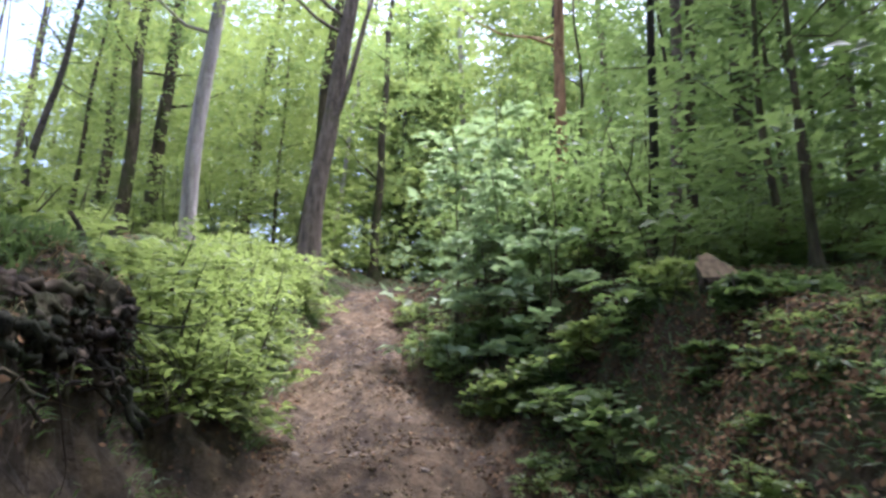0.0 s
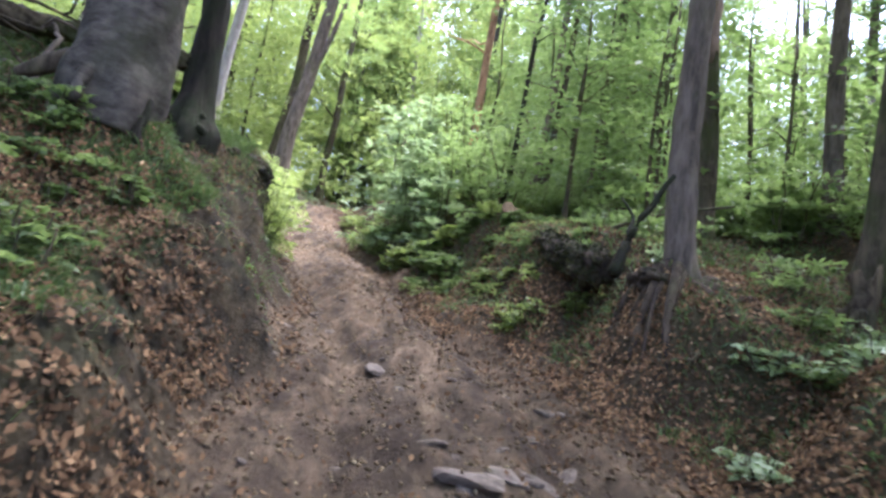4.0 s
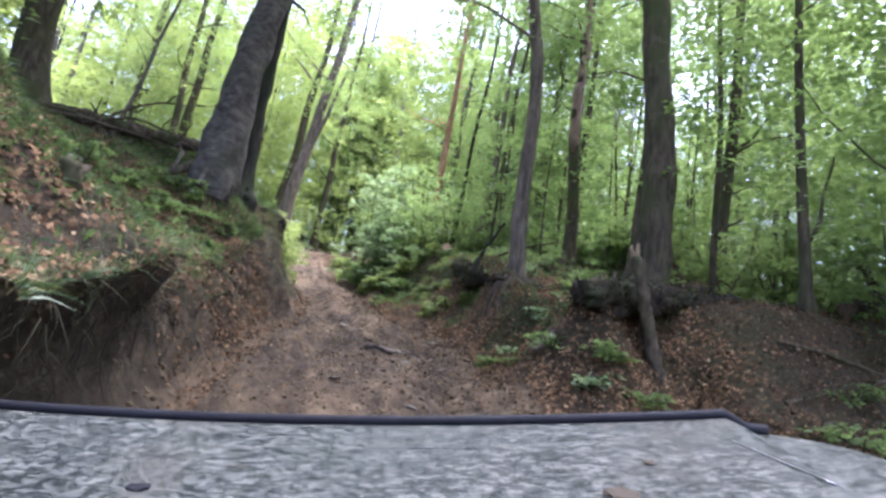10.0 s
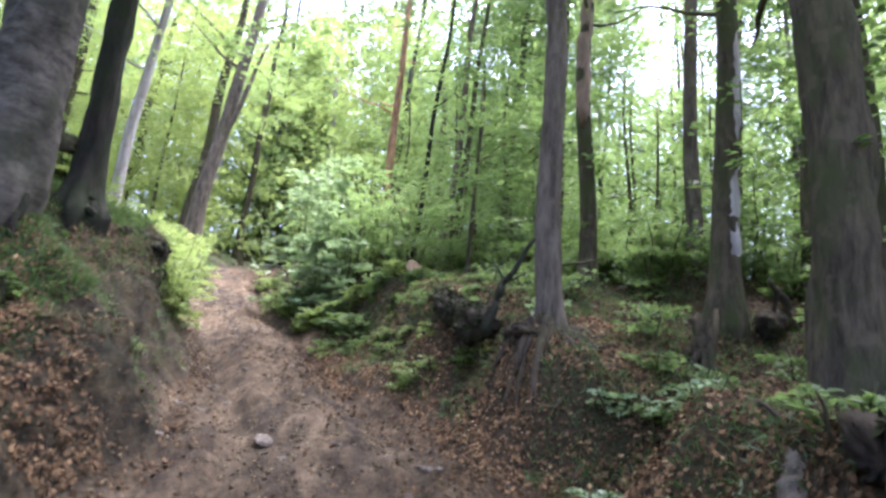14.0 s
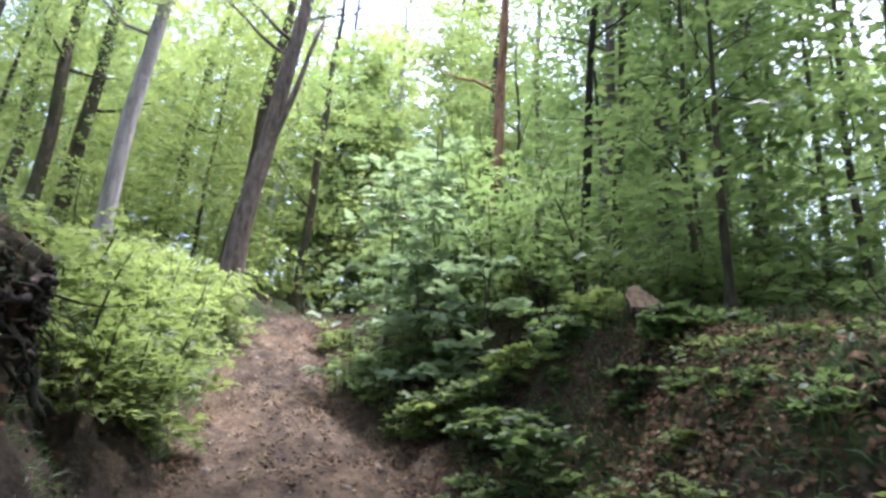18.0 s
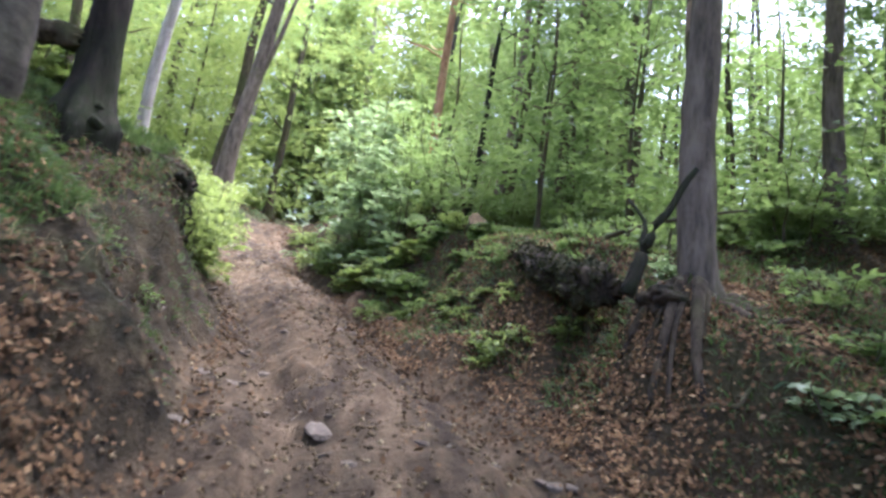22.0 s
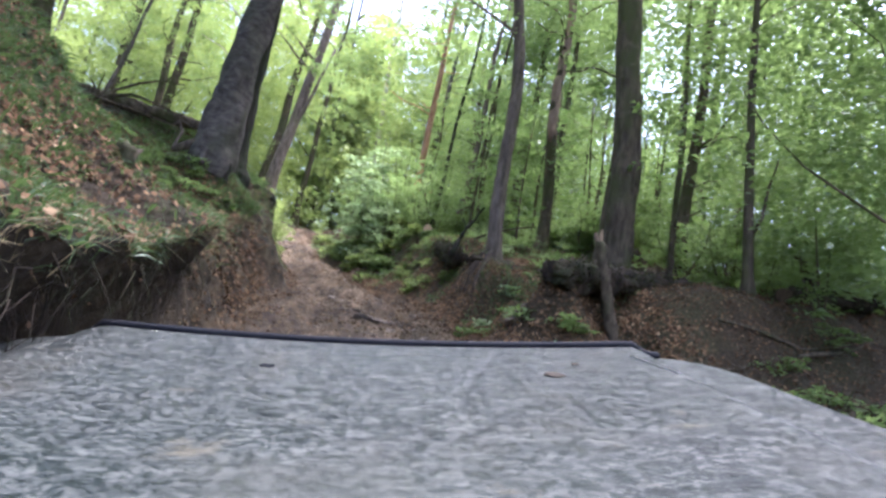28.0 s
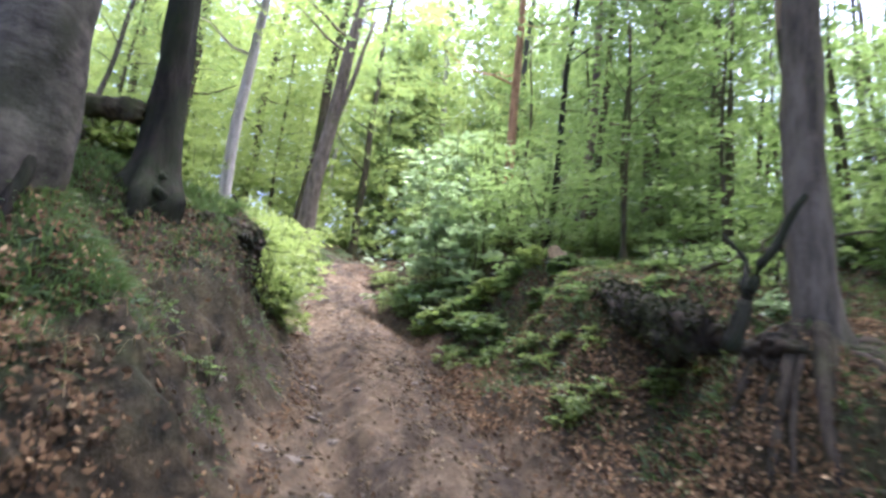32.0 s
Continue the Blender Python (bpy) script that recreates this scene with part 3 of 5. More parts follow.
# x and y of the trunk at the height zref, radius, lean, zref, bark, leaf, lowest leaves, sprays, reach, height, label, limbs
TREES = [
    (-2.92, 14.2, 0.27, 0.130, 4.4, BARK_BROWN, LEAF_LIGHT, 6.5, 120, 2.8, 17, "grey beech trunk leaning over the bend of the track", [(7.4, 1.2, 0, 4.4, 0.11)]),
    (-3.61, 17.0, 0.23, 0.095, 5.5, BARK_DARK, LEAF_BEECH, 5.0, 110, 2.6, 17, "dark trunk behind the leaning grey beech", []),
    (-4.09, 10.0, 0.155, 0.080, 5.0, BARK_PALE, LEAF_LIGHT, 4.2, 120, 2.2, 14, "pale grey young beech among bright shrubs", []),
    (-8.51, 16.0, 0.20, 0.02, 8.0, BARK_DARK, LEAF_BEECH, 4.5, 120, 2.8, 16, oak, []),
    (-8.67, 18.0, 0.25, 0.061, 8.6, BARK_DARK, LEAF_BEECH, 4.5, 120, 2.8, 17, oak, []),
    (-9.65, 14.0, 0.11, 0.165, 7.1, BARK_BEECH, LEAF_LIGHT, 4.0, 60, 2.2, 12, "thin grey leaning tree on the slope", []),
    (-11.1, 18.0, 0.09, 0.076, 8.8, BARK_DARK, LEAF_LIGHT, 3.5, 80, 2.2, 13, oak, []),
    (-12.7, 22.0, 0.24, 0.036, 10.1, BARK_DARK, LEAF_BEECH, 5.0, 120, 3.0, 17, oak, []),
    (-7.38, 24.0, 0.24, 0.103, 10.5, BARK_DARK, LEAF_BEECH, 4.5, 140, 3.0, 18, oak, []),
    (-5.85, 22.0, 0.09, 0.049, 8.8, BARK_DARK, LEAF_LIGHT, 2.5, 110, 2.2, 13, oak, []),
    (-2.03, 22.0, 0.19, 0.058, 6.7, BARK_DARK, LEAF_BEECH, 4.0, 140, 3.0, 17, oak, []),
    (-4.09, 26.0, 0.13, 0.12, 9.2, BARK_PALE, LEAF_LIGHT, 4.0, 120, 2.6, 16, "pale slim tree beyond the bend of the track", []),
    (1.95, 32.0, 0.24, -0.006, 18.0, BARK_PALE, LEAF_LIGHT, 6.0, 150, 3.2, 24, "tall pale trunk in a sunny gap", []),
    (2.67, 12.0, 0.15, 0.057, 3.9, BARK_RUST, LEAF_BEECH, 5.0, 110, 2.6, 15, "rusty brown trunk with a dead side branch", [(4.7, 0.75, -0.1, 1.0, 0.06)]),
    (2.87, 7.3, 0.071, 0.085, 2.9, BARK_SHADED, LEAF_DARK, 4.0, 60, 1.8, 12, "thin black-barked tree on the terrace", []),
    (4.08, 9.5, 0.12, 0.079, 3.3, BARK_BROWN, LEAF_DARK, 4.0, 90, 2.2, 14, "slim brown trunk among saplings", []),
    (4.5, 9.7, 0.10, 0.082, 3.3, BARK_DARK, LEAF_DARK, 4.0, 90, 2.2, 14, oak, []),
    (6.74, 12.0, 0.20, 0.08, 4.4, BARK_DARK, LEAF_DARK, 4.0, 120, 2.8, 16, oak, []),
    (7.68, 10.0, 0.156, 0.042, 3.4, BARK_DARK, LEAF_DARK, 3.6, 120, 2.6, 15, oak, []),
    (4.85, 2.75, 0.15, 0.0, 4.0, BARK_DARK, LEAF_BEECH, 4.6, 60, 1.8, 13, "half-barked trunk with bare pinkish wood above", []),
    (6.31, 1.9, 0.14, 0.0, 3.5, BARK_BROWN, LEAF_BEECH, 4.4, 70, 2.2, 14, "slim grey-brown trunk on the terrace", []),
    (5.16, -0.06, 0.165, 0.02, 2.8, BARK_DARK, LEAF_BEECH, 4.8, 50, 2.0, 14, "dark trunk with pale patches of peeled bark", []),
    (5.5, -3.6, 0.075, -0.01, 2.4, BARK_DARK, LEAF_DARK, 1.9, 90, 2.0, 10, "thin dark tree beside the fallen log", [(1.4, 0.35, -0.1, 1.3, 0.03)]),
    # the next two trees are added mainly to shade the ground at the right
    (5.9, -5.6, 0.08, 0.0, 1.0, BARK_DARK, LEAF_DARK, 2.2, 110, 2.2, 9, "thin leafy tree added beside the track verge for shade", []),
    (7.6, -4.6, 0.1, 0.02, 1.0, BARK_DARK, LEAF_BEECH, 1.6, 120, 2.4, 11, oak, []),
    (7.3, 0.7, 0.14, 0.049, 2.0, BARK_DARK, LEAF_BEECH, 3.2, 110, 2.4, 14, oak, []),
    (-6.5, 2.0, 0.32, -0.05, 3.6, BARK_DARK, LEAF_BEECH, 4.0, 100, 2.8, 17, "thick mossy trunk on top of the bank", []),
    (5.6, -1.6, 0.06, 0.0, 1.2, BARK_DARK, LEAF_DARK, 2.4, 60, 1.8, 9, "thin crooked tree behind the fallen log", [(1.9, 0.5, 0.0, 0.5, 0.03)]),
]
for k, (x, y, rad, lean, zref, bark, leaf, low, sp, reach, h, label, extra) in enumerate(TREES):
    made_tree = tree(x, y, rad, lean, label, bark, leaf, h, 0.0, low, sp, reach, 0.13 if y > 12 else 0.11, seed=100 + k, zref=zref, extra=extra)
    if label.startswith("half-barked"):
        HALF_BARKED = made_tree
    if "peeled bark" in label:
        PATCHED = made_tree

# the big beech and its dark neighbour on the bank; the root tree and the thick dark tree on the terrace
BIG = tree(-2.25, -0.35, 0.285, 0.115, "big grey beech with swollen roots on the bank edge", BARK_BEECH, LEAF_BEECH, 17, 0.02, 5.2, 120, 3.2, 0.11, flare=0.45, spread_up=3.2, seed=11, wobble=0.03, seg=36, limbs=8, zref=2.0)
SIDE = tree(-2.26, 1.75, 0.172, 0.04, "dark mossy trunk rooted on the overhanging bank", BARK_SHADED, LEAF_BEECH, 15, 0.0, 4.8, 90, 2.8, 0.11, flare=1.0, seed=12, wobble=0.03, seg=20, zref=2.3)
RAISED = tree(2.83, -0.07, 0.145, -0.045, "brown-grey tree standing on exposed roots", BARK_BROWN, LEAF_BEECH, 15, 0.0, 4.8, 70, 2.4, 0.11, flare=0.35, seed=13, wobble=0.02, seg=20, zref=3.0)
tree(4.05, -2.42, 0.235, -0.05, "thick dark tree behind the fallen log", BARK_DARK, LEAF_BEECH, 16, 0.0, 4.2, 110, 3.0, 0.11, flare=0.2, seed=14, wobble=0.02, seg=24, zref=1.8)


def roots(parent, start, ends, radius, material, seed):
    """Surface roots as parts of a tree: from the trunk's foot, over a shoulder, down into the soil."""
    r = np.random.default_rng(seed)
    o = np.array(parent.location)
    for e in ends:
        p0, p1 = np.array(start, float), np.array(e, float)
        knee = p0 * 0.5 + p1 * 0.5 + (0, 0, 0.12 + 0.2 * abs(p0[2] - p1[2]))
        t = np.linspace(0, 1, 11)[:, None]
        p = (1 - t) ** 2 * p0 + 2 * t * (1 - t) * knee + t**2 * p1
        w = r.normal(0, 0.05, (2, 3))
        p = p + np.sin(np.pi * t * 2) * w[0] + np.sin(np.pi * t * 3) * w[1] * 0.6
        rr = radius * r.uniform(0.6, 1.2)
        v, f = tube_arrays(p - o, np.linspace(rr, rr * 0.35, 11), 8, 0.12, r)
        mesh_object("root", v, f, material, parent, smooth=True)


def buttress(parent, a, b, r0, r1, material, seed, name="root"):
    r = np.random.default_rng(seed)
    v, f = tube_arrays(bent(np.array(a) - parent.location, np.array(b) - parent.location, 14, 0.02, r), np.linspace(r0, r1, 14), 14, 0.12, r)
    mesh_object(name, v, f, material, parent, smooth=True)


buttress(BIG, (-2.26, -0.48, 2.35), (-2.3, -0.86, 1.6), 0.11, 0.03, BARK_BEECH, 35)
buttress(BIG, (-2.32, -0.45, 2.15), (-2.85, -0.6, 1.8), 0.12, 0.04, BARK_DARK, 36)
buttress(BIG, (-2.08, -0.42, 2.1), (-1.9, -0.62, 1.4), 0.1, 0.03, BARK_SHADED, 37)
roots(SIDE, (-2.2, 1.8, 2.25), [(-1.75, 2.6, 1.9), (-1.6, 2.2, 1.5), (-1.85, 3.1, 2.0)], 0.03, BARK_SHADED, 42)


def lip_root(points, r0, r1, seed, amount=0.25, bark=BARK_SHADED):
    """A thick root of the dark trunk along the lip of the bank."""
    r = np.random.default_rng(seed)
    pts = np.array(points, float) - np.array(SIDE.location)
    k, t = np.arange(len(pts)), np.linspace(0, len(pts) - 1, 26)
    p = np.stack([np.interp(t, k, pts[:, q]) for q in range(3)], 1)
    p[1:-1] = (p[:-2] + 2 * p[1:-1] + p[2:]) / 4 + r.normal(0, 0.012, (24, 3))
    v, f = tube_arrays(p, np.linspace(r0, r1, 26), 12, 0.16, r)
    mesh_object("root", rugged(v, 0.06, r, amount), f, bark, SIDE, smooth=True)


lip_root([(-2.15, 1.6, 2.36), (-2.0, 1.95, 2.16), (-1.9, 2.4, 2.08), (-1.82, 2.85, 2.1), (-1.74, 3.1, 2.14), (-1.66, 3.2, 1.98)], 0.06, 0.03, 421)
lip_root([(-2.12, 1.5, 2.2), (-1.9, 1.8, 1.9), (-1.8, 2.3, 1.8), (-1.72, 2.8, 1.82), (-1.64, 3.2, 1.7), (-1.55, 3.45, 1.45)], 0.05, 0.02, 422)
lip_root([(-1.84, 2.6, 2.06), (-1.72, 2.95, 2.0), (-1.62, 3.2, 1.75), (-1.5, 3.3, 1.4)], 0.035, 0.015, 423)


def bare_wood():
    """The length of the half-barked trunk that has lost its bark."""
    stem = next(o for o in HALF_BARKED.children if o.name.startswith("trunk"))
    co = np.array([v.co for v in stem.data.vertices])
    zs = np.linspace(3.1, 7.2, 24)
    mid = np.stack([co[np.argsort(np.abs(co[:, 2] - z))[:24]].mean(0) for z in zs])
    mid[:, 2] = zs
    r = np.random.default_rng(48)
    v, f = tube_arrays(mid, 0.15 * (1.03 - 0.75 * (zs / 13) ** 0.74) + 0.012, 16, 0.04, r)
    ring = v[:16]
    ring[:, 2] += r.uniform(-0.3, 0.25, 16)
    mesh_object("bare_wood", v, f, BAREWOOD, HALF_BARKED, "smooth pinkish-grey wood without bark", smooth=True)


def peeled_patch(stem_of, z0, z1, turn, width, seed):
    """A strip of a trunk that has lost its bark: a thin curved sheet just proud of it."""
    stem = next(o for o in stem_of.children if o.name.startswith("trunk"))
    co = np.array([v.co for v in stem.data.vertices])
    r = np.random.default_rng(seed)
    zs = np.linspace(z0, z1, 22)
    verts, faces = [], []
    for i, z in enumerate(zs):
        near = co[np.argsort(np.abs(co[:, 2] - z))[:13]]
        c = near.mean(0)
        out = np.hypot(near[:, 0] - c[0], near[:, 1] - c[1]).mean() + 0.008
        w = width * min(1, 6 * i / 21, 6 * (21 - i) / 21) * r.uniform(0.75, 1.15) + 0.03
        for a in np.linspace(turn - w, turn + w, 7):
            verts.append((c[0] + out * np.cos(a), c[1] + out * np.sin(a), z))
    for i in range(21):
        for q in range(6):
            a = i * 7 + q
            faces.append((a, a + 1, a + 8, a + 7))
    mesh_object("peeled_patch", np.array(verts), np.array(faces), BARK_PALE, stem_of, "pale wood where the bark has peeled", smooth=True)


BAREWOOD = bark_material("bare_wood", (0.16, 0.11, 0.085), (0.3, 0.215, 0.165), (0.12, 0.09, 0.065), 0.66, 8.0, 0.01)
bare_wood()
peeled_patch(PATCHED, 0.5, 1.75, -1.4, 0.5, 51)
peeled_patch(PATCHED, 2.1, 3.6, -1.3, 0.45, 52)


def bank_roots(parent, start, ends, material, seed):
    """Roots that leave the foot of a tree, arch over a hollow and run down into the bank."""
    r = np.random.default_rng(seed)
    o = np.array(parent.location)
    for ex, ey, rr, arch in ends:
        t = np.linspace(0, 1, 15)
        x = start[0] + (ex - start[0]) * t + 0.07 * np.sin(5 * t + r.uniform(0, 6)) * t
        y = start[1] + (ey - start[1]) * t + 0.07 * np.sin(4 * t + r.uniform(0, 6)) * t
        lie = ground_z(x, y) + rr * 0.45 - 0.1 * t**4
        z = np.maximum(lie, lie * t + start[2] * (1 - t)) * arch + lie * (1 - arch)
        z = np.where(t < 0.15, z * (t / 0.15) + start[2] * (1 - t / 0.15), z)
        v, f = tube_arrays(np.stack([x, y, z], 1) - o, rr * (1.25 - 0.95 * t), 9, 0.16, r)
        mesh_object("root", v, f, material, parent, smooth=True)


FOOT = gz(2.88, -0.08)
bank_roots(RAISED, (2.9, -0.08, FOOT + 0.04), [(1.9, -0.1, 0.045, 0.10), (2.05, -0.5, 0.055, 0.20), (2.35, -0.85, 0.06, 0.20), (2.8, -1.0, 0.04, 0.07), (3.2, -0.8, 0.055, 0.14), (3.65, -0.6, 0.05, 0.10), (3.9, -0.1, 0.05, 0.07), (2.1, 0.3, 0.04, 0.07), (2.2, -0.7, 0.03, 0.31), (2.55, -0.75, 0.032, 0.31), (3.0, -0.75, 0.03, 0.24), (3.4, -0.5, 0.035, 0.20), (2.3, -0.3, 0.028, 0.34), (2.0, -0.3, 0.028, 0.10), (2.5, -0.55, 0.026, 0.41)], ROOT, 43)


def root_mass(tree_of, place, size, label):
    """A lump of earth and matted roots at the foot of a tree."""
    bm = bmesh.new()
    bmesh.ops.create_icosphere(bm, subdivisions=5, radius=1.0)
    for v in bm.verts:
        n = noise.fractal(v.co * 1.7, 1.0, 2.2, 6) * 0.34 - 0.12
        v.co = Vector((v.co.x * size[0], v.co.y * size[1], v.co.z * size[2])) * (1 + n)
    for fc in bm.faces:
        fc.smooth = True
    ob = part("root_mass", bm, ROTTEN, tree_of, label)
    ob.location = Vector(place) - tree_of.location


# earth lump whose dark colour also stands in for the shaded hollow under the roots
root_mass(RAISED, (2.74, -0.05, FOOT - 0.14), (0.34, 0.3, 0.24), "earth matted with roots, darkened for the hollow's shade")


def on_face(y, z):
    """The point of the cut bank at the height z."""
    xs = np.arange(-2.6, -0.9, 0.02)
    ys = np.full_like(xs, y)
    zs = ground_z(xs, ys)
    k = np.argmin(np.abs(zs - z))
    return np.array((xs[k] + hang(xs, ys, zs)[k], y, zs[k]))


for y, z, size in ((1.95, 2.06, (0.1, 0.2, 0.1)), (2.2, 2.02, (0.12, 0.24, 0.12)), (2.45, 1.98, (0.12, 0.24, 0.14)), (2.7, 2.12, (0.13, 0.24, 0.15)), (2.95, 2.08, (0.1, 0.18, 0.15)), (3.12, 1.98, (0.08, 0.13, 0.17)), (2.75, 1.8, (0.08, 0.26, 0.14)), (2.3, 1.8, (0.07, 0.26, 0.1))):
    root_mass(SIDE, on_face(y, z), np.array(size) * 0.85, "black earth matted with torn roots")
rr = np.random.default_rng(427)
for k in range(22):  # tangle of roots out of the torn lip
    y0, z0 = rr.uniform(1.7, 2.9), rr.uniform(1.85, 2.16)
    step, drop = rr.uniform(0.08, 0.16), rr.uniform(0.0, 0.09)
    lip_root([on_face(y0 + q * step, z0 - drop * q + rr.normal(0, 0.03)) + (rr.uniform(0.02, 0.14), 0, 0) for q in range(5)], rr.uniform(0.012, 0.03), 0.005, 430 + k, 0.05, ROOT if k % 3 == 0 else BARK_SHADED)

# ---- the wood further off ----
r2 = np.random.default_rng(21)
made = 0
spots = [(t[0], t[1]) for t in TREES]
while made < 80:
    x, y = r2.uniform(-34, 34), r2.uniform(10, 62)
    c = np.interp(y, CENTRE_Y, CENTRE_X)
    if abs(x) > 6 + y * 0.75 or abs(x - c) < 2.6 or (y < 20 and -9 < x < 8) or any((x - a) ** 2 + (y - b) ** 2 < 5 for a, b in spots):
        continue
    spots.append((x, y))
    far = y > 30
    tree(x, y, r2.uniform(0.07, 0.2), r2.normal(0.05, 0.04), "slender forest tree with light green leaves", [BARK_DARK, BARK_BROWN, BARK_BEECH][r2.integers(0, 3)], LEAF_LIGHT if (x < 5 and r2.uniform() < 0.75) else LEAF_BEECH, r2.uniform(13, 20), 0.0, r2.uniform(1.5, 4), 108, 3.0, 0.32 if far else 0.22, 23, limbs=3, seed=300 + made, seg=8)
    made += 1
for k, (x, y) in enumerate([(-1.5, 29), (4.5, 29), (0.8, 37), (6.5, 35), (-4, 36)]):
    tree(x, y, 0.17, 0.03, "tall slender beech closing the view", BARK_BEECH, LEAF_LIGHT, 25, 0.0, 3.0, 230, 3.2, 0.31, 23, limbs=4, seed=460 + k, seg=8)
# trees at the sides, towards the light on the right and up the slope on the left
for k in range(30):
    side = -1 if k % 2 else 1
    x, y = side * r2.uniform(9, 24), r2.uniform(-8, 16)
    tree(x, y, r2.uniform(0.08, 0.2), r2.normal(0.02, 0.04), "slender forest tree beside the track", [BARK_DARK, BARK_BROWN, BARK_BEECH][k % 3], LEAF_LIGHT if side < 0 else LEAF_BEECH, r2.uniform(11, 17), 0.0, r2.uniform(1.2, 3), 130, 2.8, 0.18, 26, limbs=4, seed=500 + k, seg=8)


def foliage_mass(name, label, count, place, per, size, material, seed, length=(1.2, 2.2)):
    """Leaf sprays past counting, in one mesh."""
    r = np.random.default_rng(seed)
    start = place(r, count)
    count = len(start)
    ang = r.uniform(0, 2 * np.pi, count)
    head = unit(np.stack([np.cos(ang), np.sin(ang), r.uniform(-0.2, 0.3, count)], 1))
    ob = leaves(name, start, head, r.uniform(*length, count), per, size, material, None, r)
    return tagged(ob, label, "foliage", kind="stuff")


def volume(x0, x1, y0, y1, lo, hi, keep_road=2.2, power=1.0):
    def place(r, n):
        y = r.uniform(y0, y1, n)
        x = r.uniform(x0, x1, n) * (1 if y1 - y0 < 15 else (0.35 + 0.65 * (y - y0) / (y1 - y0)))
        c = np.interp(y, CENTRE_Y, CENTRE_X)
        x = np.where(np.abs(x - c) < keep_road, c + np.sign(x - c + 1e-6) * (keep_road + r.uniform(0, 2, n)), x)
        z = ground_z(x, y) + lo + (hi - lo) * r.uniform(0, 1, n) ** power
        p = np.stack([x, y, z], 1)
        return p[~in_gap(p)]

    return place


foliage_mass("far_foliage", "sunlit light green leaves of the far wood", 3600, volume(-42, 16, 28, 62, 0.3, 19, power=1.15), 22, 0.4, LEAF_LIGHT, 61, (1.6, 3.0))
foliage_mass("far_foliage", "green leaves of the far wood", 2800, volume(2, 44, 26, 60, 0.3, 16, power=1.2), 22, 0.4, LEAF_BEECH, 62, (1.6, 3.0))
foliage_mass("middle_foliage", "light green beech leaves in the middle wood", 1900, volume(-20, 4, 16, 30, 0.3, 11, power=1.2), 30, 0.2, LEAF_LIGHT, 63)
foliage_mass("middle_foliage", "green leaves in the middle wood", 1900, volume(2, 22, 13, 27, 0.3, 11, power=1.2), 30, 0.2, LEAF_BEECH, 64)
foliage_mass("slope_foliage", "light green leaves on the upper slope", 1300, volume(-30, -14, -4, 18, 0.5, 6, power=1.2), 30, 0.18, LEAF_LIGHT, 65)
foliage_mass("side_foliage", "green leaves beyond the terrace", 2200, volume(17, 30, -4, 16, 0.2, 8, power=1.2), 30, 0.17, LEAF_BEECH, 66)

# four leaf masses added overhead, mostly out of view, to shade the ground below
foliage_mass("shade_canopy", "high beech leaves added over the track for shade", 950, volume(-14, 9, -16, 8, 9.5, 14), 30, 0.22, LEAF_BEECH, 67)

foliage_mass("shade_canopy", "high leaves added over the terrace for shade", 1150, volume(2.4, 15, 5, 16, 8.0, 13), 30, 0.22, LEAF_BEECH, 68)

foliage_mass("shade_canopy", "beech leaves added high over the bank for shade", 700, volume(-6, 1.2, -9, 8.5, 10, 15, 0.0), 30, 0.22, LEAF_BEECH, 69)

foliage_mass("shade_canopy", "beech leaves added to shade the dark trunk on the bank", 520, volume(-7, -0.8, -2, 6.5, 9, 13, 0.0), 30, 0.22, LEAF_BEECH, 70)

foliage_mass("overhanging_foliage", "beech leaves on boughs reaching over the track", 45, volume(-1.6, 2.6, 2.5, 6.0, 5.2, 7.2, 0.0), 34, 0.13, LEAF_BEECH, 71, (0.7, 1.3))

# ---- undergrowth ----
r3 = np.random.default_rng(33)
for k in range(64):  # bright shrubs on the left bank beyond the overhang
    y = r3.uniform(3.5, 13.5)
    x = np.interp(y, CENTRE_Y, CENTRE_X) - np.interp(y, HALF_Y, HALF_X) - np.interp(y, (2.4, 4.2, 6, 8), (0.3, 0.35, 0.2, 0)) - r3.uniform(0.1, 2.6)
    shrub(x, y, r3.uniform(0.6, 1.25), r3.uniform(0.5, 0.85), "bright yellow-green shrub on the bank", LEAF_LIGHT, 0.095, 34, 24, seed=600 + k)
for k in range(16):  # bright shrubs on the bank top behind the overhang
    shrub(r3.uniform(-3.6, -2.35), r3.uniform(2.5, 4.6), r3.uniform(0.4, 0.95), r3.uniform(0.4, 0.65), "bright yellow-green shrub on the bank top", LEAF_LIGHT, 0.09, 30, 22, seed=1800 + k)
for k in range(58):  # saplings on the terrace
    y = r3.uniform(1.8, 15)
    x = np.interp(y, CENTRE_Y, CENTRE_X) + np.interp(y, HALF_Y, HALF_X) + r3.uniform(1.3 if y > 6 else 3.3, 7.0)
    far = x - np.interp(y, CENTRE_Y, CENTRE_X) > 4.2
    shrub(x, y, r3.uniform(0.5, 1.1) if far or y < 6 else r3.uniform(0.9, 2.2), r3.uniform(0.5, 0.9), "leafy green sapling on the terrace", LEAF_BEECH, 0.115, 34, 22, seed=700 + k, name="sapling", category="sapling")
